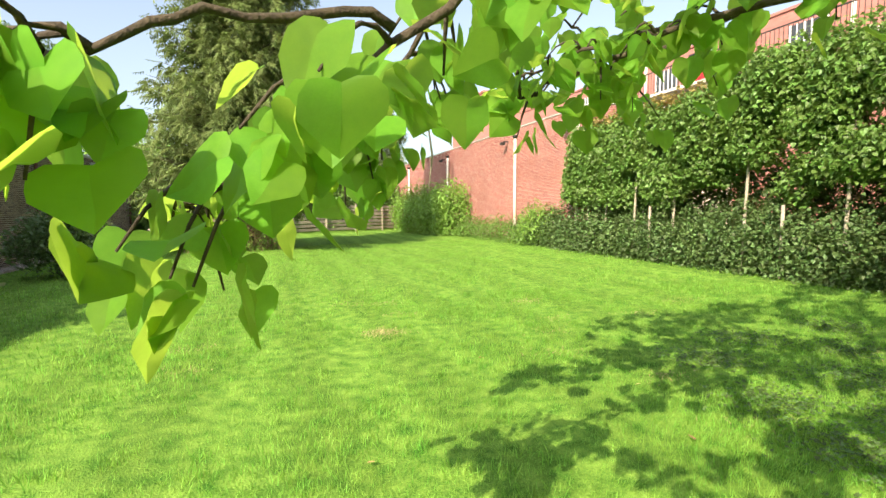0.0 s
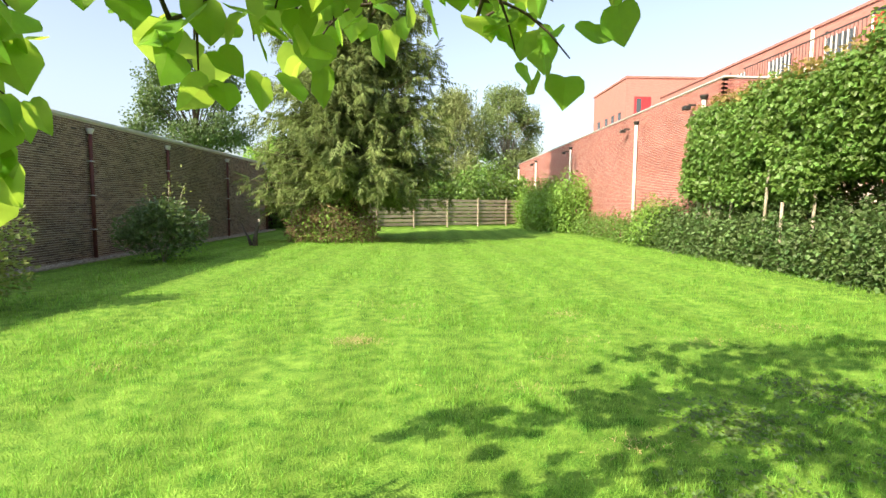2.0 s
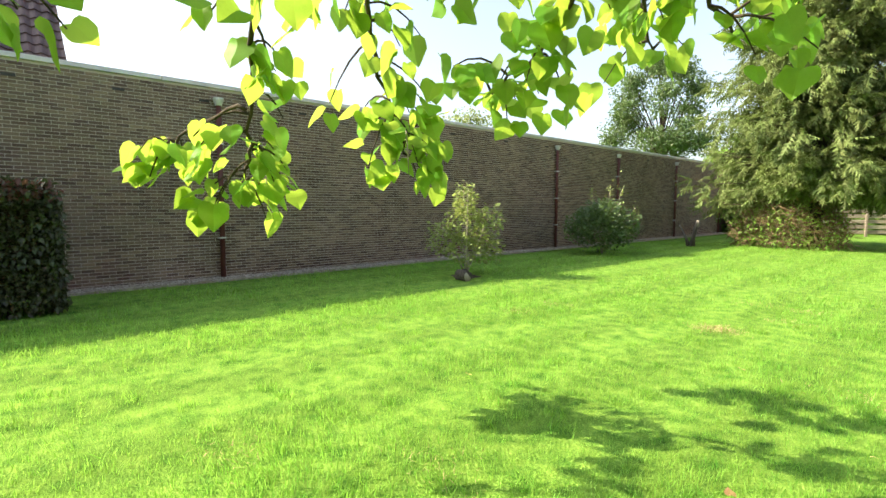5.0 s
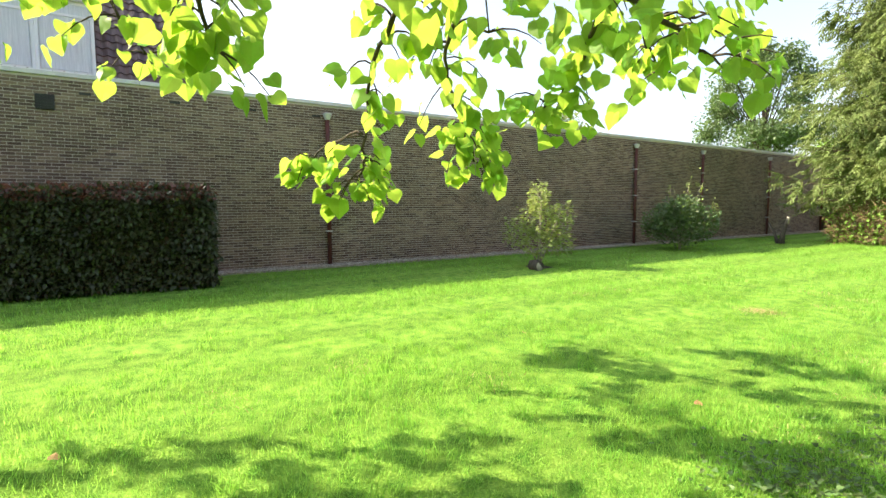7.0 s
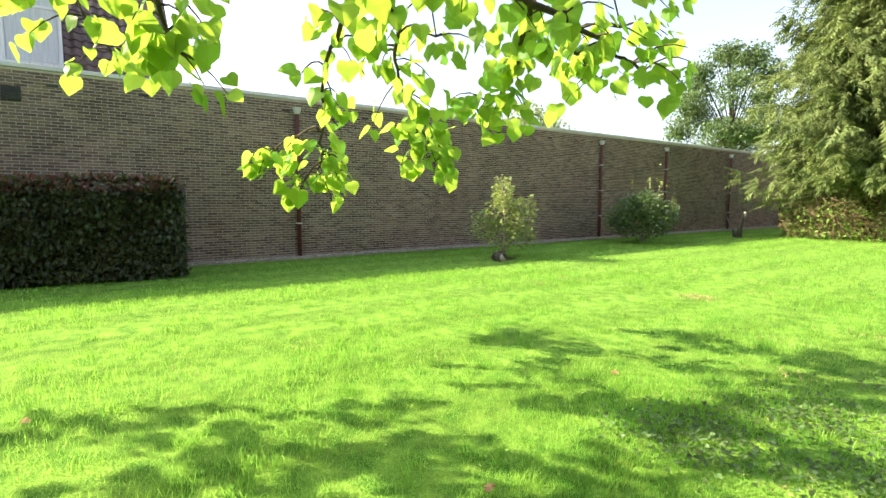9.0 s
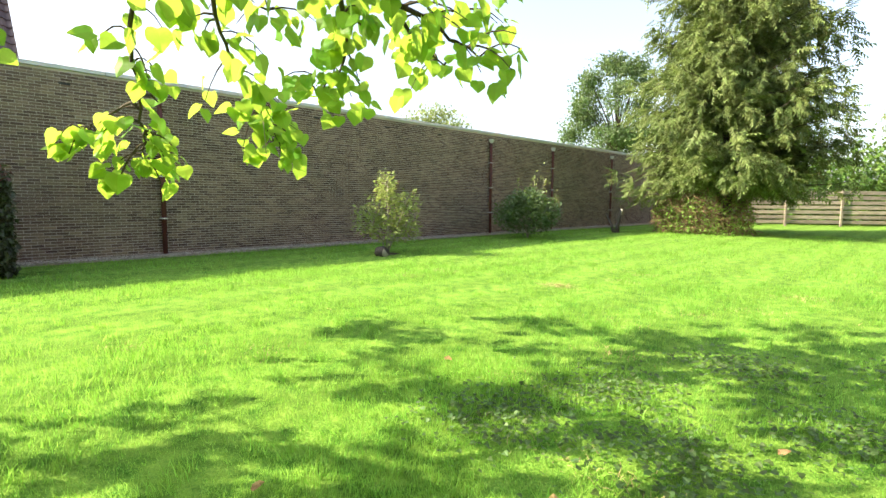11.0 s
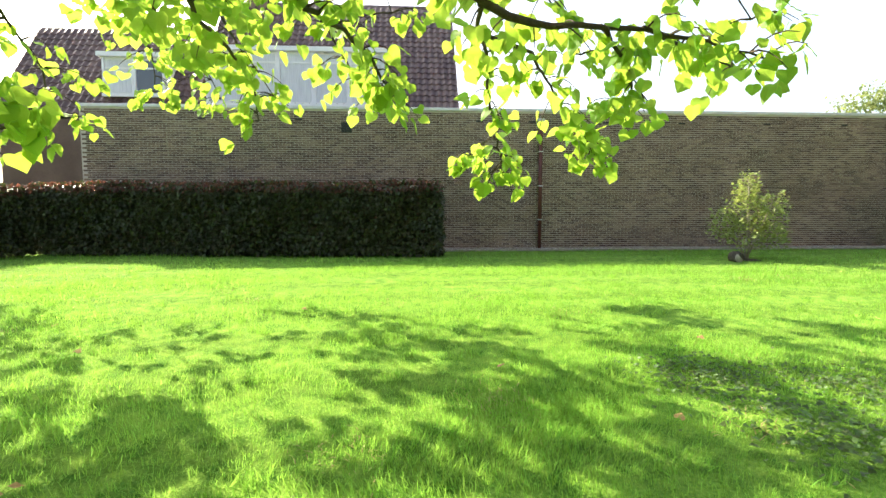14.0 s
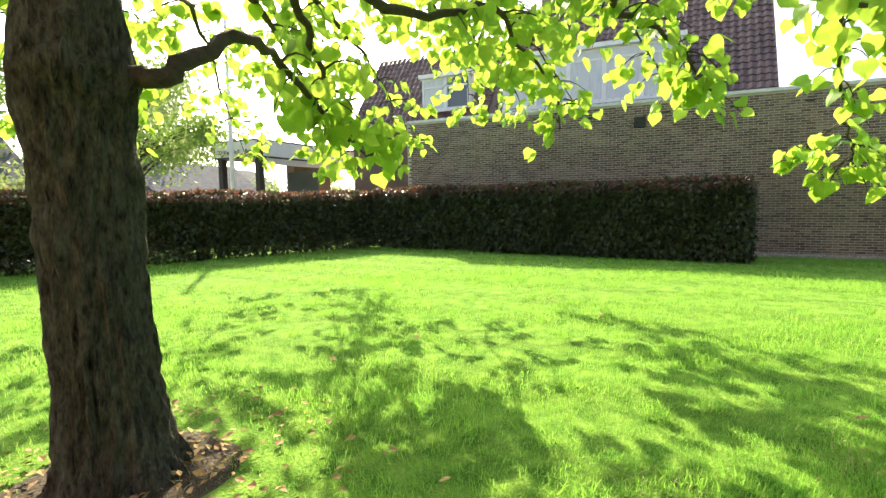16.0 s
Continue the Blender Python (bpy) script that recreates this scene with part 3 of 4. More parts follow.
def catalpa():
    """A wide tree with long, drooping limbs and large heart-shaped leaves."""
    base = Vector((5.06, -2.81, 0.0))
    tree = thing("catalpa_tree", "broad tree with furrowed bark and drooping bright green leaves", "tree")
    # trunk: flared foot, swollen knot ring, deep furrows
    bm = bmesh.new()
    seg, lev = 96, 150
    rings = []
    for j in range(lev):
        z = -0.1 + j * 6.1 / (lev - 1)
        r = 0.215 + 0.1 * math.exp(-max(z, 0) / 0.28) + 0.035 * math.exp(-((z - 2.05) / 0.22) ** 2) - max(0, z - 2.3) * 0.03
        cx, cy = 0.04 * math.sin(z * 0.8) + 0.007 * z, -0.014 * z
        ring = []
        for k in range(seg):
            t = 2 * math.pi * k / seg
            c, s = math.cos(t), math.sin(t)
            lobes = 0.1 * math.exp(-max(z, 0) / 0.35) * math.sin(5 * t + 0.6)
            f = abs(noise.noise(Vector((c * 7.0, s * 7.0, z * 2.0)))) + 0.7 * abs(noise.noise(Vector((c * 19, s * 19, z * 6.0))))
            k2 = noise.noise(Vector((c * 1.6, s * 1.6, z * 1.4 + 5)))
            rho = math.hypot((t - 1.45) * 0.24, z - 2.04)
            bump = 0.055 * math.exp(-((rho - 0.075) / 0.025) ** 2) - 0.02 * math.exp(-(rho / 0.04) ** 2)
            rho2 = math.hypot((t - 0.75) * 0.24, z - 2.12)
            bump += 0.06 * math.exp(-(rho2 / 0.1) ** 2) + 0.025 * math.exp(-((z - 2.3 + 0.25 * (t - 1.0) ** 2) / 0.03) ** 2) * (0 < t < 2.2)
            q = r * (1 + lobes + 0.3 * (f - 0.3) + 0.06 * k2) + bump
            ring.append(bm.verts.new((base.x + cx + q * c, base.y + cy + q * s, z)))
        rings.append(ring)
    for a, b in zip(rings, rings[1:]):
        for k in range(seg):
            bm.faces.new((a[k], a[(k + 1) % seg], b[(k + 1) % seg], b[k]))
    bm.faces.new(rings[-1])
    part("trunk", bm, M_BARK, tree, "thick furrowed grey-brown trunk", True)

    spots, way, rank = [], [], []
    twig_bm = bmesh.new()
    rr = random.Random(5)

    def leafy_twig(p, end, li, more):
        tw = path_points(p, (p + end) / 2 + Vector((0, 0, 0.16)), end, 5)
        add_tube(twig_bm, tw, [0.013, 0.010, 0.008, 0.006, 0.004], 4)
        for j, q in enumerate(tw[1:]):
            for _ in range(1 if j < 3 else more):
                spots.append(q + Vector((rr.uniform(-1, 1), rr.uniform(-1, 1), rr.uniform(-1, 0.3))) * 0.14)
                way.append(math.atan2(end.y - p.y, end.x - p.x) - math.pi / 2 + rr.gauss(0, 1.0))
                rank.append(li)

    # low boughs over the lawn: way points, thickness, first leafy point, spread of the twigs
    boughs = [([(4.85, -2.5, 2.9), (3.9, -1.2, 3.5), (2.7, 0.2, 3.2), (2.0, 1.05, 2.95), (1.75, 2.0, 2.98), (1.6, 2.9, 2.95), (1.5, 3.75, 2.78)], 0.055, 7, 0.55),
              ([(2.2, 0.8, 3.0), (1.3, 0.9, 3.06), (0.5, 1.1, 2.98), (-0.2, 1.25, 2.68), (-0.75, 1.45, 2.25), (-1.1, 1.58, 1.95), (-1.35, 1.65, 1.78)], 0.02, 5, 0.4),
              ([(1.3, 0.95, 3.06), (0.6, 1.6, 3.04), (-0.1, 1.95, 2.92), (-0.42, 2.3, 2.6), (-0.6, 2.6, 2.3), (-0.72, 2.8, 2.1)], 0.018, 5, 0.4),
              ([(1.75, 2.0, 2.98), (1.2, 2.45, 2.82), (0.7, 2.75, 2.6), (0.3, 2.75, 2.42)], 0.018, 3, 0.35),
              ([(1.7, 2.4, 2.98), (1.2, 3.2, 2.95), (0.9, 3.9, 2.85)], 0.016, 3, 0.35),
              ([(-0.75, 1.45, 2.3), (-1.15, 1.3, 2.24), (-1.4, 1.18, 2.14), (-1.55, 1.14, 2.02)], 0.01, 9, 0.16),
              ([(5.04, -2.6, 2.1), (4.94, -2.43, 2.08), (4.71, -2.46, 2.24), (4.3, -2.56, 2.47), (3.54, -2.95, 2.54), (2.72, -3.31, 2.36), (2.06, -3.49, 2.18), (1.49, -3.6, 2.0)], 0.05, 16, 0.45),
              ([(4.9, -2.6, 3.0), (4.33, -2.31, 3.05), (3.86, -2.54, 2.86), (3.46, -2.77, 2.75), (2.86, -3.09, 2.57), (2.24, -3.35, 2.33), (1.31, -3.47, 2.19)], 0.04, 14, 0.45),
              ([(4.9, -2.6, 3.1), (3.97, -2.25, 3.02), (3.41, -2.25, 2.92), (2.56, -2.19, 3.05), (1.74, -1.92, 3.33), (0.95, -1.96, 3.25), (-0.15, -1.78, 2.95), (-0.84, -1.87, 2.5)], 0.05, 13, 0.45),
              ([(4.8, -2.4, 3.5), (3.6, -1.6, 3.7), (2.5, -0.82, 3.25), (1.6, -0.73, 3.15), (0.72, -0.4, 3.14), (0.03, -0.13, 2.9), (-0.23, -0.04, 2.68)], 0.045, 9, 0.45)]
    for li, (way_points, thick, first, spread) in enumerate(boughs):
        wp = [Vector(p) for p in way_points]
        m = 4 * (len(wp) - 1)
        pts = []
        for i in range(m + 1):
            k, f = min(i // 4, len(wp) - 2), 0.0
            f = i / 4 - k
            a, b, c, d = wp[max(k - 1, 0)], wp[k], wp[k + 1], wp[min(k + 2, len(wp) - 1)]
            q = 0.5 * (2 * b + (c - a) * f + (2 * a - 5 * b + 4 * c - d) * f * f + (3 * b - a - 3 * c + d) * f ** 3)
            pts.append(q + Vector((rr.uniform(-1, 1), rr.uniform(-1, 1), rr.uniform(-1, 1))) * 0.025)
        tube("limb", pts, [thick * (1 - i / (m + 1)) ** 0.9 + 0.006 for i in range(m + 1)], M_TWIG, tree, 8, "", 0.25)
        for i in range(first, m + 1):
            along = (pts[min(i + 1, m)] - pts[i - 1]).normalized()
            side = Vector((-along.y, along.x, 0)).normalized()
            for _ in range(2 if i % 2 and i > m - 8 else 1):
                end = pts[i] + side * rr.choice((-1, 1)) * rr.uniform(0.12, spread) + along * rr.uniform(0.0, 0.25) + Vector((0, 0, rr.uniform(-0.28, 0.12)))
                leafy_twig(pts[i], end, 0, 2)

    # limbs: turn about the trunk, reach, height of the tip, height at the trunk, height of the arch
    limbs = [(120, 7.6, 3.25, 3.4, 5.8), (134, 7.2, 3.2, 3.2, 5.6), (160, 7.2, 3.0, 3.5, 5.0), (172, 6.8, 3.0, 3.3, 5.0),
             (181, 7.6, 3.1, 3.4, 5.0), (197, 6.8, 2.6, 3.3, 4.7), (209, 8.6, 2.2, 3.3, 4.6), (222, 8.8, 2.5, 3.4, 5.0), (214, 9.2, 2.7, 3.5, 5.4), (190, 8.2, 3.3, 3.6, 5.3), (246, 7.2, 2.9, 3.4, 5.4), (238, 6.6, 2.5, 3.3, 4.6),
             (256, 6.8, 2.7, 3.3, 4.8), (275, 6.4, 2.8, 3.0, 5.0), (300, 6.2, 3.0, 2.7, 5.0), (330, 6.2, 3.2, 3.2, 5.0), (0, 6.0, 3.4, 2.6, 5.4),
             (35, 5.6, 3.8, 3.4, 6.0), (65, 5.2, 4.4, 3.4, 6.4), (98, 6.0, 4.6, 3.8, 6.6),
             (128, 6.6, 4.3, 4.6, 7.6), (155, 6.6, 4.0, 4.8, 7.4), (180, 6.4, 4.4, 4.6, 7.6), (205, 6.2, 4.4, 4.9, 7.4), (235, 6.0, 4.6, 4.6, 7.4),
             (270, 5.4, 5.0, 5.0, 7.8), (315, 5.4, 5.2, 5.0, 7.8), (20, 5.2, 5.6, 5.2, 8.2), (70, 4.6, 6.4, 5.2, 8.4), (110, 3.4, 7.4, 5.6, 9.2), (190, 3.4, 7.6, 5.8, 9.4), (330, 3.2, 7.8, 5.8, 9.4)]
    for li, (deg, reach, ztip, z0, arch) in enumerate(limbs):
        a = radians(deg)
        out = Vector((math.cos(a), math.sin(a), 0))
        side = Vector((-out.y, out.x, 0))
        sway = rr.uniform(-0.7, 0.7)
        tip = base + out * reach + Vector((0, 0, ztip))
        pts = path_points(base + out * 0.2 + Vector((0, 0, z0)), base + out * reach * 0.62 + side * sway + Vector((0, 0, arch)), tip, 16)
        pts = [p + Vector((rr.uniform(-1, 1), rr.uniform(-1, 1), rr.uniform(-1, 1))) * 0.07 * (0 < i < 15) for i, p in enumerate(pts)]
        thick = 0.06
        tube("limb", pts, [thick * (1 - i / 16.5) ** 1.5 + 0.006 for i in range(16)], M_TWIG, tree, 8, "", 0.25)
        for i in range(6 if li < 17 else 3, 16):
            s = i / 15
            for _ in range((3 if i % 2 else 2) if li < 17 else 5):
                p = pts[i]
                lat = rr.choice((-1, 1)) * rr.uniform(0.2, 0.95 if li < 17 else 1.6) * (1.15 - 0.6 * s)
                end = p + side * lat + out * rr.uniform(0.0, 0.7) * (1.1 - s) + Vector((0, 0, -rr.uniform(0.02, 0.45)))
                if (end - base).xy.length < 4.4 and end.z < 2.75:
                    continue
                end.z = max(end.z, ztip - 0.12)
                leafy_twig(p, end, li + 1, 3)
    bmesh.ops.recalc_face_normals(twig_bm, faces=twig_bm.faces)
    part("twig", twig_bm, M_TWIG, tree, "thin dark twigs", True)["kind"] = "stuff"
    n = len(spots)
    spots, way, rank = np.array([tuple(p) for p in spots]), np.array(way), np.array(rank)
    rot = turns(way, rng.normal(-0.8, 0.5, n), rng.normal(0, 0.55, n))
    size = rng.uniform(0.11, 0.2, n)
    near = np.where(rank == 0)[0][:290]
    rest = np.setdiff1d(np.arange(n), near)
    for k, shape in enumerate(HEARTS):
        pick = rest[k::4]
        cr = cloud("crown", spots[pick], rot[pick], size[pick], shape, M_CATALPA, tree, "bright green heart-shaped leaves")
        cr.data.shade_smooth()
        cr["kind"] = "stuff"
    kinds = []
    for shape in HEARTS:
        me = bpy.data.meshes.new("leaf")
        me.from_pydata(shape[0].tolist(), [], shape[1].tolist())
        me.shade_smooth()
        me.materials.append(M_CATALPA)
        kinds.append(me)
    for i in near:
        ob = new("leaf", kinds[int(i) % 4])
        ob.parent = tree
        ob.matrix_world = Matrix.LocRotScale(Vector(spots[i]), Matrix(rot[i].tolist()).to_quaternion(), (size[i],) * 3)
    # long thin seed pods
    for x, y, z in ((-0.35, 2.5, 2.2), (-1.3, 1.8, 1.95), (-0.6, -3.0, 2.3), (-1.0, -5.6, 1.9), (0.9, -1.2, 2.3)):
        tube("seed_pod", [(x, y, z), (x + 0.02, y, z - 0.15), (x + 0.01, y + 0.02, z - 0.33)], [0.005, 0.006, 0.003], M_PALEBARK, tree, 5)


catalpa()


def foliage_tree(name, label, x, y, height, trunk_h, rx, ry, leaf_m, n, leaf, clumps, seed, bark=M_TWIG, lean=0.0, hang=False, tr=0.18, tight=1.0):
    """A tree with a tapered trunk, limbs and a crown of leaf clumps round the ends of the limbs."""
    r = random.Random(seed)
    t = thing(name, label, "tree", "", (x, y, 0))
    tube("trunk", [(0, 0, -0.1), (0.05, 0, trunk_h * 0.5), (0.0, 0.05, trunk_h), (lean, 0, height * 0.8)], [tr * 1.3, tr, tr * 0.85, tr * 0.2], bark, t, 9, "", 0.3)
    centres = []
    for i in range(clumps):
        u = r.random()
        z = trunk_h + (height - trunk_h) * (0.08 + 0.88 * u)
        w = math.sin(math.pi * (0.12 + 0.82 * u)) ** 0.7
        a = r.uniform(0, 6.283)
        d = math.sqrt(r.uniform(0.15, 1.0)) * w
        centres.append(Vector((rx * d * math.cos(a), ry * d * math.sin(a), z)))
    bm = bmesh.new()
    for c in centres:
        s = Vector((0, 0, min(trunk_h + 0.2, c.z * 0.6) + 0.35 * max(0, c.z - trunk_h)))
        add_tube(bm, path_points(s, (s + c) / 2 + Vector((0, 0, 0.3)), c, 5), [tr * 0.35, tr * 0.27, tr * 0.2, tr * 0.12, tr * 0.05], 5)
    part("branching", bm, bark, t, "", True)["kind"] = "stuff"
    per = n // clumps
    cr = 0.3 * (height - trunk_h) / max(1.0, clumps ** 0.33) + 0.18 * min(rx, ry)
    cr *= tight
    ps = []
    for c in centres:
        k = np.clip(rng.normal(0, 1, (per, 3)), -1.5, 1.5) * cr * np.array([0.7, 0.7, 0.5]) * r.uniform(0.6, 1.15)
        if hang:
            k[:, 2] -= rng.uniform(0, 2.2, per)
        ps.append(k + np.array(c))
    ps = np.concatenate(ps)
    m = len(ps)
    cloud("crown", ps, any_turn(m, -1.5, 0.5), rng.uniform(0.6, 1.3, m) * leaf, NARROW if hang else LEAF, leaf_m, t)["kind"] = "stuff"
    return t


def spruce():
    t = thing("spruce_tree", "tall dark green spruce with dense drooping boughs", "tree", "", (-2.1, 24.6, 0))
    H = 20.0
    tube("trunk", [(0, 0, -0.1), (0, 0, 4), (0, 0, 9), (0, 0, H)], [0.26, 0.2, 0.12, 0.02], M_BARK, t, 10, "", 0.3)
    r = random.Random(3)
    P, Y, T, S = [], [], [], []
    bm = bmesh.new()
    z = 2.5
    while z < H - 0.2:
        u = z / H
        L0 = 4.75 * (1 - u) ** 0.5 * (0.7 + 0.3 * min(1, z / 4.5))
        for _ in range(9 if z < 8 else 7):
            a = r.uniform(0, 6.283)
            L = max(0.3, L0 * r.uniform(0.5, 1.12))
            dip = r.uniform(0.05, 0.42)
            o = Vector((math.cos(a), math.sin(a), 0))
            sd = Vector((-o.y, o.x, 0))
            s = Vector((0, 0, z + r.uniform(-0.2, 0.2)))
            tip = s + o * L + Vector((0, 0, (0.1 - dip) * L + 0.1 + 0.5 * u))
            pts = path_points(s, s + o * L * 0.55 + Vector((0, 0, -dip * L)), tip, 8)
            add_tube(bm, pts[::2] + [tip], [0.03, 0.022, 0.015, 0.01, 0.006], 4)
            for i in range(2, 8):
                m = 8 if L > 1.5 else 4
                for _ in range(m):
                    w = (1.05 - i / 8) * L * 0.3
                    q = pts[i] + sd * r.uniform(-w, w) + Vector((0, 0, r.uniform(-0.4, 0.08)))
                    P.append(tuple(q))
                    Y.append(a - math.pi / 2 + r.gauss(0, 0.65))
                    T.append(-0.55 + r.gauss(0, 0.5))
                    S.append(r.uniform(0.3, 0.72))
        z += 0.2
    part("bough", bm, M_TWIG, t, "", True)["kind"] = "stuff"
    n = len(P)
    cloud("crown", P, turns(np.array(Y), np.array(T), rng.normal(0, 0.5, n)), S, SPRAY, M_SPRUCE, t, "dense dark needles")["kind"] = "stuff"
    # dry brush and ivy round the foot
    b = thing("brushwood", "heap of dry brushwood and bramble under the spruce", "brushwood", "", (-2.6, 24.2, 0))
    m = 5200
    ang, rad = rng.uniform(0, 6.283, m), np.sqrt(rng.uniform(0, 1, m))
    pp = np.column_stack([rad * np.cos(ang) * 2.1 - 0.3, rad * np.sin(ang) * 1.4, rng.uniform(0.03, 1, m) ** 1.1 * 2.3 * (1.05 - rad * 0.55)])
    cloud("dry_twig", pp[:2600], any_turn(2600, -1.2, 1.2), rng.uniform(0.15, 0.5, 2600), (NARROW[0] * np.array([0.35, 1, 1]), NARROW[1]), M_DEAD, b)["kind"] = "stuff"
    cloud("bramble", pp[2600:], any_turn(2600), rng.uniform(0.08, 0.18, 2600), LEAF, M_SHRUB, b)["kind"] = "stuff"


spruce()


def leaf_mass(name, label, cat, rows, leaf, m_leaf, shape=LEAF, lo=-1.3, hi=0.3, kind=""):
    """A shrub or hedge from lumps (x, y, z, rx, ry, rz, leaves) with leaves set mostly near their skins."""
    t = thing(name, label, cat, "", (rows[0][0], rows[0][1], 0), kind)
    o = np.array([rows[0][0], rows[0][1], 0])
    ps, nn = [], []
    for x, y, z, rx, ry, rz, k in rows:
        d = rng.normal(0, 1, (k, 3))
        d /= np.linalg.norm(d, axis=1)[:, None]
        q = rng.uniform(0.55, 1.12, k)[:, None] * (1 + 0.18 * np.sin(d[:, :1] * 7 + x) * np.cos(d[:, 1:2] * 6 + z))
        p = d * q * np.array([rx, ry, rz]) + np.array([x, y, z])
        keep = p[:, 2] > 0.03
        ps.append(p[keep])
        nn.append(d[keep])
    lumps = list(zip(ps, nn)) if len(rows) > 8 and "lime" not in name else [(np.concatenate(ps), np.concatenate(nn))]
    for p, d in lumps:
        n = len(p)
        yaw = np.arctan2(d[:, 1], d[:, 0]) - np.pi / 2 + rng.normal(0, 0.9, n)
        cloud("leaf_clump", p - o, turns(yaw, rng.uniform(lo, hi, n), rng.normal(0, 0.6, n)), rng.uniform(0.6, 1.3, n) * leaf, shape, m_leaf, t)["kind"] = "stuff"
    return t


def stems(t, pairs, material, r=0.02):
    for a, b in pairs:
        tube("stem", path_points(a, (Vector(a) + Vector(b)) / 2 + Vector((0.05, 0.03, 0.1)), b, 5), [r, r * 0.9, r * 0.75, r * 0.55, r * 0.3], material, t, 6)


# clipped beech hedge, two runs
def hedge_run(x0, y0, x1, y1, h, w, n, top_share, label):
    t = thing("clipped_hedge", label, "hedge", "clipped beech hedges", (x0, y0, 0))
    d = Vector((x1 - x0, y1 - y0, 0))
    L = d.length
    d /= L
    s = Vector((-d.y, d.x, 0))
    u, face = rng.uniform(0, L, n), rng.random(n)
    z = rng.uniform(0.08, h, n)
    v = np.where(face < 0.45, w / 2, np.where(face < 0.8, -w / 2, rng.uniform(-w / 2, w / 2, n)))
    v = v - np.sign(v) * np.abs(rng.normal(0, 0.1, n)) + 0.05 * np.sin(u * 2.3 + z * 3) * np.sign(v)
    top = face > 0.86
    z = np.where(top, h + rng.normal(0, 0.03, n) + 0.03 * np.sin(u * 1.7), z)
    ends = (face > 0.8) & ~top
    u = np.where(ends, np.where(rng.random(n) < 0.5, 0.0, L) + rng.normal(0, 0.05, n), u)
    p = np.column_stack([u * d.x + v * s.x, u * d.y + v * s.y, z])
    red = (z > h - 0.16) & (rng.random(n) < top_share)
    yaw = math.atan2(s.y, s.x) + np.where(v > 0, -1.57, 1.57) + rng.normal(0, 0.8, n)
    rot = turns(yaw, rng.uniform(-1.3, 0.1, n), rng.normal(0, 0.5, n))
    rot[top] = any_turn(int(top.sum()), 0.0, 1.3)
    sz = rng.uniform(0.06, 0.125, n)
    cloud("foliage", p[~red], rot[~red], sz[~red], LEAF, M_BEECH, t)["kind"] = "stuff"
    cloud("young_growth", p[red], rot[red], sz[red], LEAF, M_BEECHTOP, t, "reddish young shoots on top")["kind"] = "stuff"
    k, i = 0.25, 0
    r = random.Random(int(L * 10))
    bm = bmesh.new()
    while k < L:
        for _ in range(3):
            a = d * (k + r.uniform(-0.1, 0.1)) + s * r.uniform(-0.12, 0.12)
            b = d * (k + r.uniform(-0.3, 0.3)) + s * r.uniform(-0.3, 0.3) + Vector((0, 0, 0.9))
            add_tube(bm, path_points(a, (a + b) / 2, b, 4), [0.02, 0.016, 0.01, 0.004], 5)
        k += 0.3
    part("stem", bm, M_TWIG, t, "thin dark stems", True)["kind"] = "stuff"
    turn = Matrix.Rotation(math.atan2(d.y, d.x), 4, "Z")
    # Solid dark box added to stop light showing through above the hedge foot.
    box("core_filler", 0.2, L - 0.2, -w * 0.28, w * 0.28, 0.32, h - 0.2, M_TWIG, t, "solid dark box filling the hedge inside", 0.05, turn)
    return t


hedge_run(-6.85, 1.0, -7.9, -9.6, 1.84, 0.85, 62000, 0.5, "dark clipped copper beech hedge before the brick wall")
hedge_run(-7.7, -9.9, 9.5, -17.3, 1.74, 0.75, 84000, 0.5, "clipped copper beech hedge along the street")

# ivy bank and pleached limes on the east side
rows = [(10.25, y, 0.55, 0.95, 0.9, 1.25 + 0.15 * math.sin(y * 2.1), 4300) for y in np.arange(0.5, 21.0, 0.85)]
# Back row added to stand for the dark shade behind the limes.
rows += [(11.1, y, 1.9, 0.45, 0.9, 1.25, 2600) for y in np.arange(0.5, 18.0, 0.9)]
ivy = leaf_mass("ivy_bank", "dense bank of dark glossy ivy", "ivy", rows, 0.088, M_IVY, IVY, kind="")
rr = random.Random(11)
first = None
for i, y in enumerate((2.6, 5.0, 7.4, 9.8, 12.2, 13.9, 15.4, 16.5)):
    hi = 5.5 if y < 11 else 5.15 - 0.05 * (y - 11)
    rows = []
    for k in range(30):
        z = rr.uniform(2.2, hi - 0.3)
        rows.append((10.2 + rr.uniform(-0.3, 0.35), y + rr.uniform(-1.25, 1.25), z, 0.5, 0.62, 0.45, 680))
    t = leaf_mass("pleached_lime", "trained lime tree with flat leafy crown and pale stem", "tree", rows, 0.108, M_LIME, IVY, lo=-1.4, hi=0.0)
    t["group"] = "trained limes along the wall"
    o = Vector(rows[0][:2] + (0,))
    tube("trunk", [Vector((9.95, y, 0)) - o, Vector((10.0, y + 0.03, 1.2)) - o, Vector((10.02, y, 2.4)) - o, Vector((10.1, y, hi - 0.6)) - o], [0.045, 0.04, 0.036, 0.02], M_PALEBARK, t, 8, "pale slim stem", 0.2)
    nt = 420
    tp = np.column_stack([rng.uniform(9.9, 10.7, nt), y + rng.uniform(-1.3, 1.3, nt), hi + rng.uniform(-0.35, 0.18, nt)]) - np.array(o)
    cloud("young_growth", tp, any_turn(nt), rng.uniform(0.07, 0.13, nt), IVY, M_LIMETOP if i > 3 else M_LIME, t, "yellowish young shoots")["kind"] = "stuff"
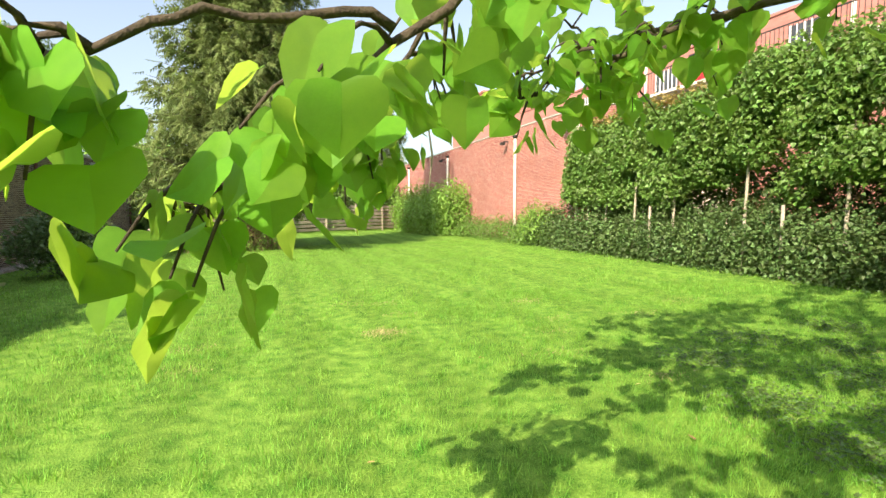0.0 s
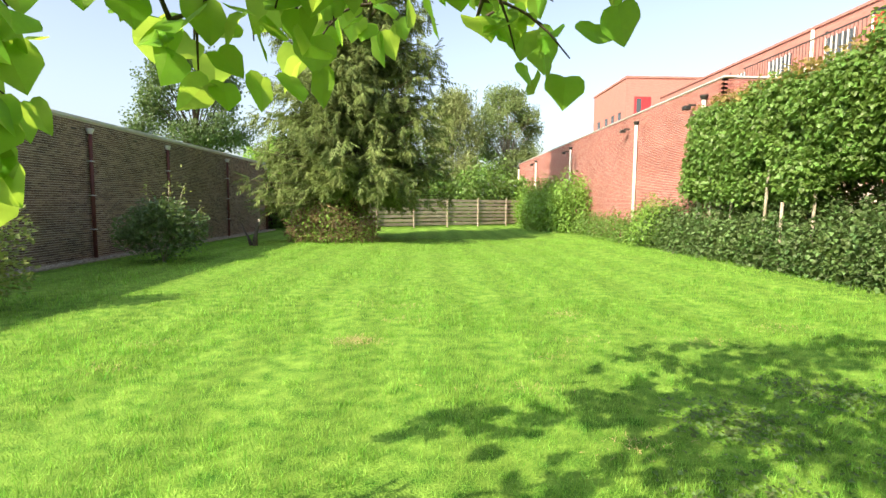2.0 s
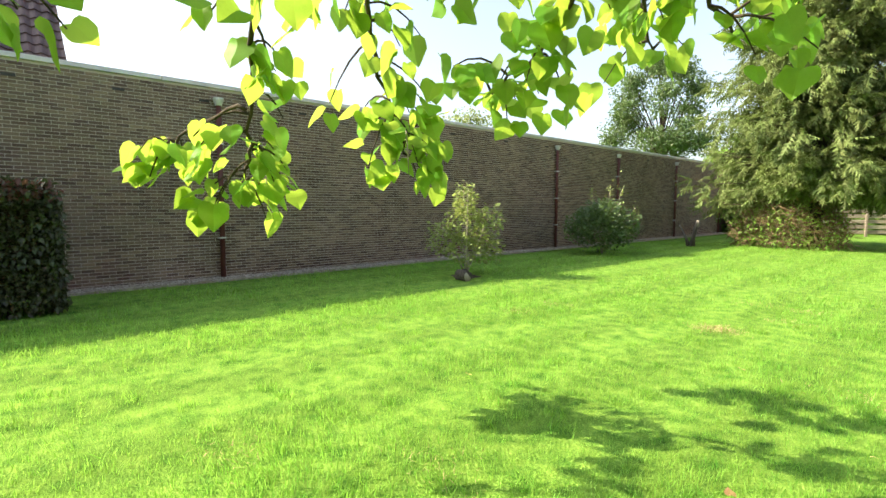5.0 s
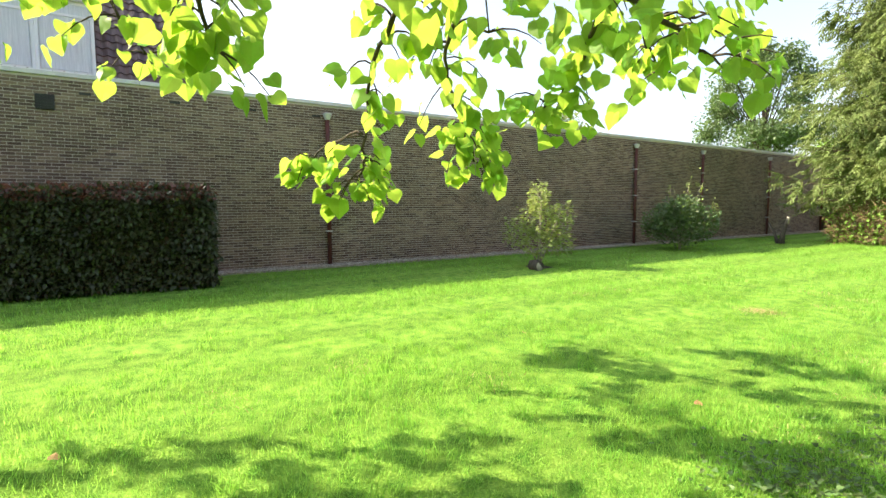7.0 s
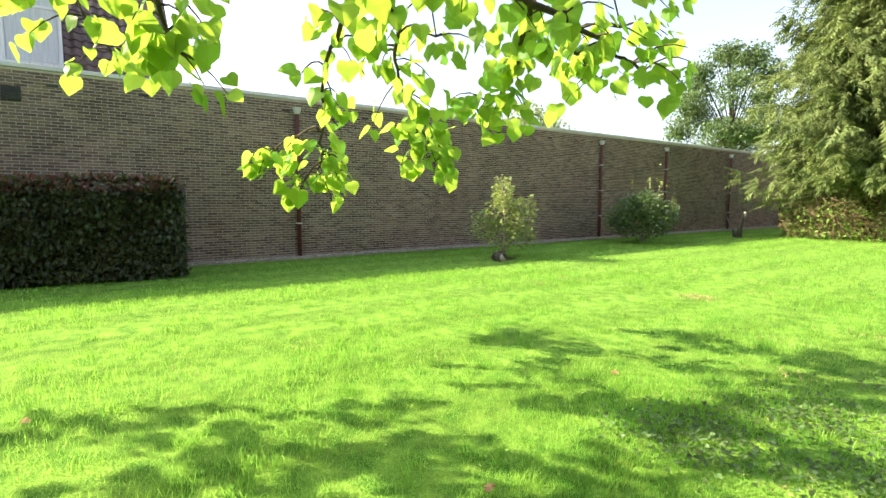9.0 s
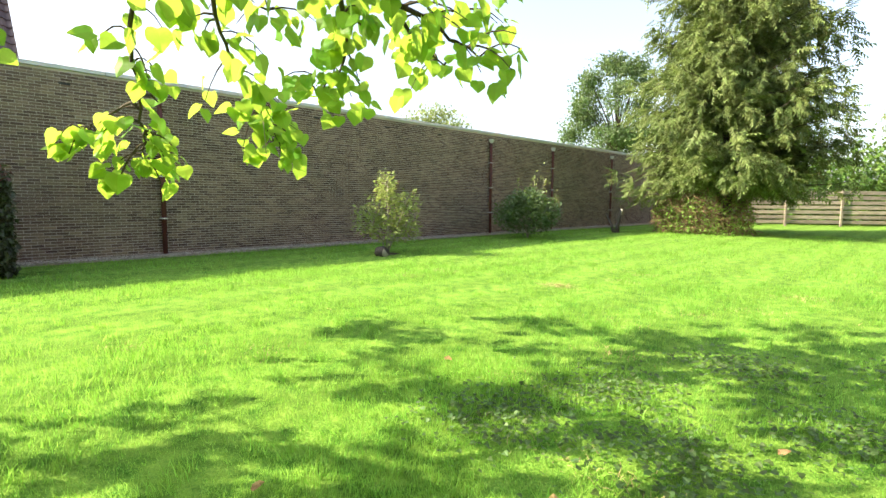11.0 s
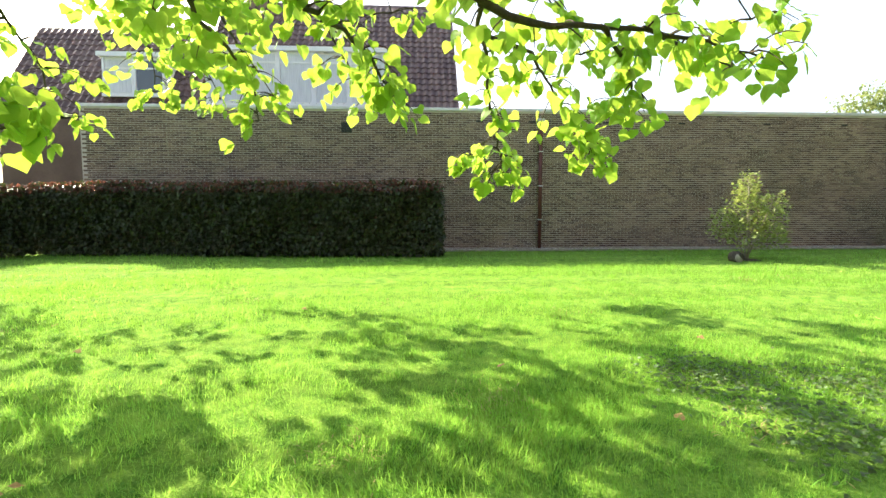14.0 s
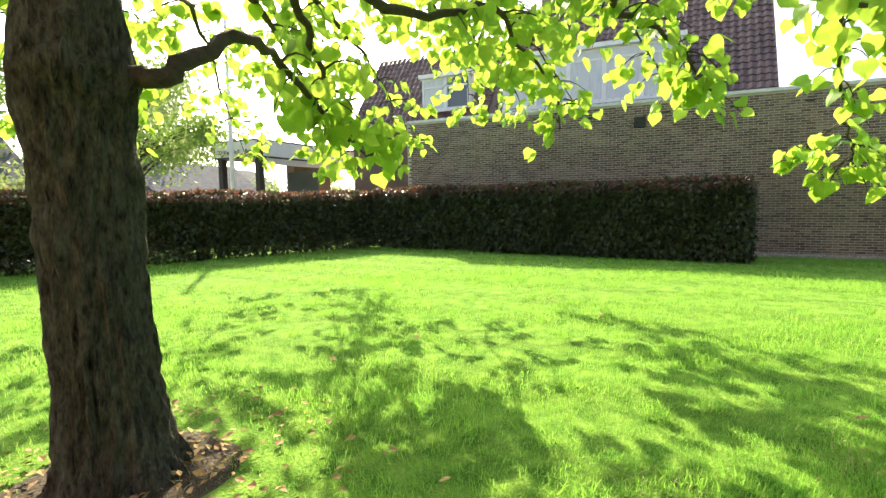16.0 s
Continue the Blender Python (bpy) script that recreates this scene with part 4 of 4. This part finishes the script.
for y in (12.9, 8.6, 6.2):
    s = thing("stake", "pale wooden tree stake in the ivy", "stake", "stakes in the ivy", (9.72, y, 0.1))
    tube("post", [(0, 0, 0), (0.02, 0, 1.75)], [0.04, 0.038], M_PALEBARK, s, 8)

leaf_mass("shrub", "low mixed green shrubs at the red wall", "shrub",
          [(9.75, y, 0.55, 0.75, 0.95, 0.85 + 0.2 * math.sin(y * 1.9), 900) for y in np.arange(20.2, 29, 1.15)], 0.11, M_LIME, LEAF)
leaf_mass("shrub", "low fresh green shrub beside the ivy", "shrub", [(9.6, 19.6, 1.1, 0.7, 0.9, 0.95, 2200), (9.55, 20.6, 0.6, 0.6, 0.7, 0.6, 900)], 0.09, M_SHRUB, LEAF)
leaf_mass("tall_shrub", "tall bright green bushy shrub at the red wall", "shrub",
          [(9.3 + 0.3 * math.sin(k * 2.3), 29.5 + k * 1.35, 1.25 + 0.25 * math.sin(k * 1.7), 1.25, 1.2, 1.9 + 0.3 * math.cos(k * 1.3), 2600) for k in range(9)], 0.17, M_SHRUB, LEAF)

# sapling and bush by the brown wall
t = leaf_mass("sapling", "young light green tree with bare soil at its foot", "tree",
              [(-5.55, 8.45, 1.2, 0.5, 0.5, 0.45, 420), (-5.35, 8.3, 1.65, 0.25, 0.25, 0.4, 200), (-5.7, 8.55, 1.75, 0.22, 0.22, 0.4, 170), (-5.1, 8.8, 1.35, 0.33, 0.33, 0.3, 230), (-6.0, 8.2, 0.85, 0.4, 0.4, 0.4, 330),
               (-5.55, 9.0, 0.8, 0.38, 0.38, 0.4, 260), (-5.5, 8.4, 0.6, 0.5, 0.5, 0.42, 380), (-5.25, 8.9, 0.6, 0.35, 0.35, 0.35, 220)], 0.1, M_SAPLING, LEAF, lo=-0.8, hi=0.9)
stems(t, [((0, 0, 0), (0.18, -0.1, 1.9)), ((0.05, 0.05, 0), (-0.15, 0.1, 1.95)), ((0, 0.05, 0), (0.45, 0.35, 1.5)), ((0, 0, 0), (-0.45, -0.25, 1.1)), ((0, 0, 0), (0, 0.5, 1.1))], M_PALEBARK, 0.022)
t = leaf_mass("bush", "dark grey-green bush with tall pale shoots", "shrub",
              [(-6.35, 15.9, 0.85, 1.0, 1.0, 0.7, 2300), (-6.1, 15.6, 1.35, 0.6, 0.6, 0.45, 700), (-6.7, 16.2, 1.3, 0.6, 0.6, 0.5, 700), (-5.6, 16.0, 1.0, 0.55, 0.55, 0.5, 500), (-6.9, 15.4, 0.9, 0.5, 0.6, 0.5, 500)], 0.12, M_OLIVE, LEAF, lo=-0.6, hi=1.1)
stems(t, [((0, 0, 0), (0.15, 0.2, 2.35)), ((0, 0, 0), (0.5, 0.35, 2.2)), ((0, 0, 0), (-0.3, -0.2, 2.1)), ((0, 0, 0), (1.0, 0.35, 1.6))], M_PALEBARK, 0.016)
tips = np.concatenate([np.array(b) + rng.normal(0, 0.07, (40, 3)) * np.array([1, 1, 3.2]) for b in ((0.15, 0.2, 2.1), (0.5, 0.35, 1.95), (-0.3, -0.2, 1.9), (1.0, 0.35, 1.4))])
cloud("young_growth", tips, any_turn(len(tips), 0.2, 1.2), rng.uniform(0.06, 0.11, len(tips)), LEAF, M_SAPLING, t, "pale upright shoots")["kind"] = "stuff"


def soil_patch(name, x, y, rx, ry, label, material=M_SOIL):
    bm = bmesh.new()
    c = bm.verts.new((x, y, float(rise(x, y)) + 0.035))
    ring = []
    for k in range(40):
        a = 2 * math.pi * k / 40
        q = 1 + 0.25 * noise.noise(Vector((math.cos(a) * 2, math.sin(a) * 2, x)))
        px, py = x + rx * q * math.cos(a), y + ry * q * math.sin(a)
        ring.append(bm.verts.new((px, py, float(rise(px, py)) - 0.015)))
    for k in range(40):
        bm.faces.new((c, ring[k], ring[(k + 1) % 40]))
    return tagged(part(name, bm, material), label, "soil", kind="structure")


soil_patch("soil_patch", -5.45, 8.4, 0.5, 0.45, "bare dark soil under the sapling")
soil_patch("soil_patch", 5.06, -2.8, 0.85, 0.8, "bare soil with litter round the tree foot")
lg = thing("log", "short dark cut log lying by the sapling", "log", "", (-5.05, 7.9, 0.1))
tube("wood", [(-0.16, 0.02, 0), (0, 0, 0.02), (0.16, -0.02, 0)], [0.12, 0.13, 0.12], M_BARK, lg, 14, "", 0.25)
tube("cut_end", [(0.16, -0.02, 0), (0.166, -0.02, 0)], [0.11, 0.108], M_PALEBARK, lg, 14, "pale sawn end")
st = thing("tree_stump", "pollarded grey stump with two bare prongs", "stump", "", (-5.6, 21.6, 0))
tube("prong", [(0, 0, -0.05), (0.05, 0, 0.4), (0.12, 0.03, 0.8), (0.2, 0.05, 1.05)], [0.13, 0.08, 0.065, 0.055], M_BARK, st, 10, "", 0.4)
tube("prong", [(-0.1, 0, -0.05), (-0.25, 0.02, 0.35), (-0.5, 0.0, 0.85)], [0.1, 0.05, 0.025], M_BARK, st, 8, "", 0.3)
tube("sawn_top", [(0.17, 0.05, 0.8), (0.2, 0.05, 1.06)], [0.062, 0.06], M_PALEBARK, st, 10, "pale weathered top", 0.3)

# slatted fence, set askew at the end of the lawn
fence = thing("fence", "weathered horizontal board fence with posts", "fence", "", (0.34, 38.0, 0))
ang = math.atan2(0.68, 1)
fence.rotation_euler = (0, 0, ang)
step = 2.98
for k in range(-3, 5):
    box("post", k * step - 0.06, k * step + 0.06, -0.1, -0.012, -0.1, 2.2, M_WOOD, fence, bevel=0.01)
    if k < 4:
        for j in range(7):
            z = 0.16 + j * 0.285 + random.uniform(-0.01, 0.01)
            box("board", k * step + 0.005, (k + 1) * step - 0.005, -0.01, 0.02, z, z + 0.2, M_WOOD, fence, bevel=0.004)

# trees beyond the fence and walls
foliage_tree("background_tree", "light green birch-like tree beyond the fence", 10.6, 62, 15.0, 3.5, 4.2, 4.2, M_FARLEAF, 30000, 0.25, 70, 21, M_PALEBARK, tr=0.2, tight=0.7)
foliage_tree("weeping_tree", "pale weeping tree beyond the fence", 4.0, 58, 14.2, 4.0, 2.6, 2.6, M_WILLOW, 20000, 0.42, 34, 22, M_PALEBARK, hang=True)
foliage_tree("background_tree", "loose grey-green tree behind the brick wall", -23.5, 58, 18.0, 4.0, 6.0, 6.0, M_OLIVE, 21000, 0.34, 64, 23, M_TWIG, tr=0.26, tight=0.62)
foliage_tree("background_tree", "rounded light green tree behind the wall", -13.5, 52, 7.6, 2.0, 3.0, 3.0, M_SHRUB, 7000, 0.36, 24, 24)
foliage_tree("background_tree", "pale distant treetop above the brick wall", -48, 52, 14.5, 4.0, 4.5, 4.5, M_WILLOW, 8000, 0.5, 26, 25, M_PALEBARK)
foliage_tree("background_tree", "dark green tree behind the spruce", -6.5, 46, 11.0, 2.0, 3.5, 3.5, M_FARLEAF, 8000, 0.4, 28, 26)
foliage_tree("street_tree", "young street tree beyond the hedge", -5.6, -18.6, 7.5, 2.4, 2.6, 2.6, M_LIME, 9000, 0.16, 34, 27, M_TWIG, tr=0.13)
foliage_tree("background_tree", "green tree across the street", -16, -34, 9.0, 2.5, 3.6, 3.6, M_FARLEAF, 4500, 0.3, 26, 28)
foliage_tree("background_tree", "green tree across the street", 0, -30, 10.0, 2.5, 4.2, 4.2, M_FARLEAF, 5000, 0.3, 30, 29)
foliage_tree("background_tree", "tall green tree beyond the low brick house", -24, -42, 13.0, 3.0, 5.0, 5.0, M_FARLEAF, 9000, 0.36, 36, 31)
foliage_tree("background_tree", "broad green tree beyond the street", -10, -44, 12.0, 3.0, 5.0, 5.0, M_LIME, 9000, 0.36, 36, 32)
leaf_mass("background_shrubs", "bank of green bushes behind the fence", "shrub",
          [(x, 43.0 + 0.6 * x + 1.5 * math.sin(x), 1.6 + 0.6 * math.sin(x * 1.3), 2.2, 2.0, 3.0 + 0.8 * math.cos(x * 0.9), 2600) for x in np.arange(-9, 12.5, 1.6)], 0.34, M_LIME, LEAF)

leaf_mass("far_hedge", "row of green bushes across the street", "shrub",
          [(x, -33 + 2 * math.sin(x * 0.7), 1.3, 2.4, 1.6, 2.3 + 0.7 * math.sin(x * 1.1), 900) for x in np.arange(-40, 12, 2.6)], 0.3, M_FARLEAF, LEAF)

# ---- grass ----
BROAD = (np.array([(-0.09, 0, 0), (0.09, 0, 0), (0, 0.3, 1.0)]), np.array([(0, 1, 2)]))


def sward(n, inner, reach, lo, hi, shape, name, label):
    a, d = rng.uniform(0, 6.283, n), inner + (reach - inner) * rng.random(n) ** 0.75
    x, y = 3.4 + d * np.cos(a), 1.2 + d * np.sin(a)
    patch = np.sin(x * 1.7 + np.sin(y * 0.9) * 1.5) * np.sin(y * 1.3 + x * 0.4)
    h = rng.uniform(lo, hi, n) * (1 + 0.4 * patch)
    keep = (np.hypot(x - 5.05, y + 2.8) > 0.4 + 0.75 * rng.random(n)) & (np.hypot(x + 5.45, y - 8.4) > 0.4) & (x > WX + 0.5) & (x < 10) & (y > -14 - 0.43 * (x - 2.0))
    x, y, h = x[keep], y[keep], h[keep]
    m = len(x)
    p = np.column_stack([x, y, rise(x, y) - 0.004])
    return tagged(cloud(name, p, turns(np.where(np.sin(x * 5.2) > 0, 0.0, np.pi) + rng.normal(0, 1.1, m), rng.normal(-0.1, 0.3, m), rng.normal(0, 0.2, m)), h, shape, M_BLADE), label, "grass", kind="stuff")


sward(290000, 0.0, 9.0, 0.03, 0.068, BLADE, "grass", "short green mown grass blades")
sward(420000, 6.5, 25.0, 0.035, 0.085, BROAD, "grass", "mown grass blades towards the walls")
m = 16000
tc = rng.uniform(0, 1, (420, 2)) * np.array([13.0, 16.0]) + np.array([-4.5, -5.5])
tc = tc[np.hypot(tc[:, 0] - 5.0, tc[:, 1] + 2.7) > 1.1]
c = tc[rng.integers(0, len(tc), m)] + rng.normal(0, 0.06, (m, 2))
tagged(cloud("grass_tufts", np.column_stack([c, rise(c[:, 0], c[:, 1])]), turns(rng.uniform(0, 6.28, m), rng.normal(0, 0.35, m), rng.normal(0, 0.3, m)), rng.uniform(0.05, 0.105, m), BLADE, M_BLADE), "longer tufts of grass in the lawn", "grass", kind="stuff")
m = 700
dry = np.column_stack([rng.normal(0.36, 0.16, m), rng.normal(7.18, 0.12, m), np.full(m, 0.02)])
dry[:, 2] += rise(dry[:, 0], dry[:, 1])
tagged(cloud("dry_grass", dry, any_turn(m, -0.2, 0.4), rng.uniform(0.03, 0.07, m), (BLADE[0] * np.array([1, 2, 0.4]), BLADE[1]), M_STRAW), "yellowed dry patch in the lawn", "grass", kind="stuff")
spots_d = rng.uniform(0, 1, (26, 2)) * np.array([9.0, 14.0]) + np.array([-2.5, -4.0])
m = 2600
c = spots_d[rng.integers(0, 26, m)]
dr = np.column_stack([c + rng.normal(0, 0.13, (m, 2)) * np.array([1.6, 1.0]), np.full(m, 0.012)])
dr[:, 2] += rise(dr[:, 0], dr[:, 1])
tagged(cloud("dry_grass", dr, any_turn(m, -0.5, 0.3), rng.uniform(0.03, 0.075, m), (BLADE[0] * np.array([1, 2, 0.5]), BLADE[1]), M_STRAW), "scattered dry straw in the lawn", "grass", kind="stuff")
# low weeds in the shade of the tree
m = 5200
wc = np.array([(3.2, 3.4), (3.9, 2.6), (2.9, 2.4), (4.6, 3.6), (5.6, 4.4), (6.6, 5.2), (4.9, 5.2), (3.7, 4.6), (6.0, 3.2)])
c = wc[rng.integers(0, len(wc), m)]
wd = np.column_stack([c + rng.normal(0, 0.27, (m, 2)), rng.uniform(0.025, 0.06, m)])
wd[:, 2] += rise(wd[:, 0], wd[:, 1])
tagged(cloud("ground_ivy", wd, any_turn(m, -0.4, 0.4), rng.uniform(0.022, 0.045, m), IVY, M_IVY), "patches of low dark-leaved weeds in the grass", "weeds", kind="stuff")
fl = [(1.9, 2.98), (0.2, -1.1), (2.0, -2.7), (3.0, -3.0), (4.4, -1.2), (2.6, 0.9), (-0.5, 3.4), (0.9, -3.6), (3.7, 1.8), (5.9, 3.4), (4.3, 3.1), (1.2, 5.5)]
for x, y in fl:
    f = tagged(new("fallen_leaf", bpy.data.meshes.new("fallen_leaf")), "curled brown fallen leaf on the grass", "leaf", "fallen leaves")
    f.data.from_pydata((HEART[0] * np.array([1, 1, -1.6])).tolist(), [], HEART[1].tolist())
    f.data.materials.append(M_FALLEN)
    f.matrix_world = Matrix.LocRotScale((x, y, float(rise(x, y)) + 0.045), Euler((0.1, 0.15, x * 7)), (0.06, 0.06, 0.035))
m = 500
lt = np.column_stack([5.05 + rng.normal(0, 0.5, m), -2.75 + rng.normal(0, 0.5, m), np.full(m, 0.05)])
tagged(cloud("leaf_litter", lt, any_turn(m, -0.3, 0.3), rng.uniform(0.03, 0.08, m), LEAF, M_FALLEN), "brown leaf litter round the trunk", "leaf litter", kind="stuff")


# ---- masonry pieces and roof tiles ----
def piece(name, sx, sy, sz):
    """A brick with chamfered front edges that looks along +x; its back is open."""
    c = 0.004
    v = [(0, 0, 0), (0, sy, 0), (0, sy, sz), (0, 0, sz), (sx, c, c), (sx, sy - c, c), (sx, sy - c, sz - c), (sx, c, sz - c)]
    f = [(4, 5, 6, 7), (0, 1, 5, 4), (1, 2, 6, 5), (2, 3, 7, 6), (3, 0, 4, 7)]
    return np.array(v, float), f


def courses(x, y0, y1, z0, z1, side, host, material, singles, depth=0.012):
    """Bricks in half bond; those inside the stretch singles = (ya, yb, za, zb) are objects of their own."""
    v, f = piece("brick", depth, 0.21, 0.0525)
    tri = np.array([q for a, b, c, d in f for q in ((a, b, c), (a, c, d))])
    if side < 0:
        v = v * np.array([-1, 1, 1])
        tri = tri[:, ::-1]
    me = bpy.data.meshes.new("brick")
    me.from_pydata(v.tolist(), [], tri.tolist())
    me.materials.append(material)
    P, one = [], 0
    for j in range(int((z1 - z0) / 0.0625)):
        z = z0 + j * 0.0625
        y = y0 - (0.11 if j % 2 else 0.0) + 0.02 * rng.random()
        while y < y1 - 0.2:
            if y >= y0:
                if singles and singles[0] < y < singles[1] and singles[2] < z < singles[3] and one < 290:
                    b = new("brick", me)
                    b.parent = host
                    b.location = (x - side * 0.012, y, z)
                    one += 1
                else:
                    P.append((x - side * (0.012 + 0.003 * rng.random()), y, z))
            y += 0.22
    n = len(P)
    o = cloud("brickwork", P, np.tile(np.eye(3), (n, 1, 1)), np.ones(n), (v, tri), material, host)
    o["kind"] = "stuff"


courses(WX, -8.88, 33.58, 0.02, 4.05, 1, wall_west, M_BROWN, (1.2, 4.0, 0.8, 2.2))
courses(EX, 16.7, 51.88, 0.02, 5.65, -1, wall_east, M_RED, (19.0, 23.0, 3.0, 4.2))
# return wall of the red building, facing the lawn
v, f = piece("brick", 0.012, 0.21, 0.0525)
tri = np.array([q for a, b, c, d in f for q in ((a, b, c), (a, c, d))])
v = np.column_stack([v[:, 1], -v[:, 0], v[:, 2]])
P = [(EX + 0.02 + i * 0.22 + (0.11 if j % 2 else 0), 16.67, 2.5 + j * 0.0625) for j in range(50) for i in range(29)]
cloud("brickwork", P, np.tile(np.eye(3), (len(P), 1, 1)), np.ones(len(P)), (v, tri), M_RED, wall_east_return)["kind"] = "stuff"

count = 0
TV = np.array([tuple(q.co) for q in TILE_ME.vertices])
TF = np.array([t for p in TILE_ME.polygons for t in ((p.vertices[0], p.vertices[1], p.vertices[2]), (p.vertices[0], p.vertices[2], p.vertices[3]))])
for host, y0, y1, x0, z0, x1, z1 in roof_jobs:
    up = Vector((x1 - x0, 0, z1 - z0))
    L = up.length
    up.normalize()
    across = Vector((0, 1, 0))
    nrm = across.cross(up) * -1
    if nrm.z < 0:
        nrm = -nrm
    rows_n, cols = int(L / 0.31), int((y1 - y0) / 0.25)
    P = []
    R = np.array([[across.x, up.x, nrm.x], [across.y, up.y, nrm.y], [across.z, up.z, nrm.z]])
    for j in range(rows_n):
        for i in range(cols):
            q = Vector((x0, y0, z0)) + across * (i * 0.25) + up * (j * 0.31) + nrm * 0.02
            if y0 > -9 and -3.5 < q.y < 2.1 and count < 290:
                tl = new("roof_tile", TILE_ME)
                tl.parent = host
                tl.matrix_world = Matrix.Translation(q) @ Matrix(R.tolist()).to_4x4()
                count += 1
            else:
                P.append(tuple(q))
    cloud("tiling", P, np.tile(R, (len(P), 1, 1)), np.ones(len(P)), (TV, TF), M_TILE, host)["kind"] = "stuff"
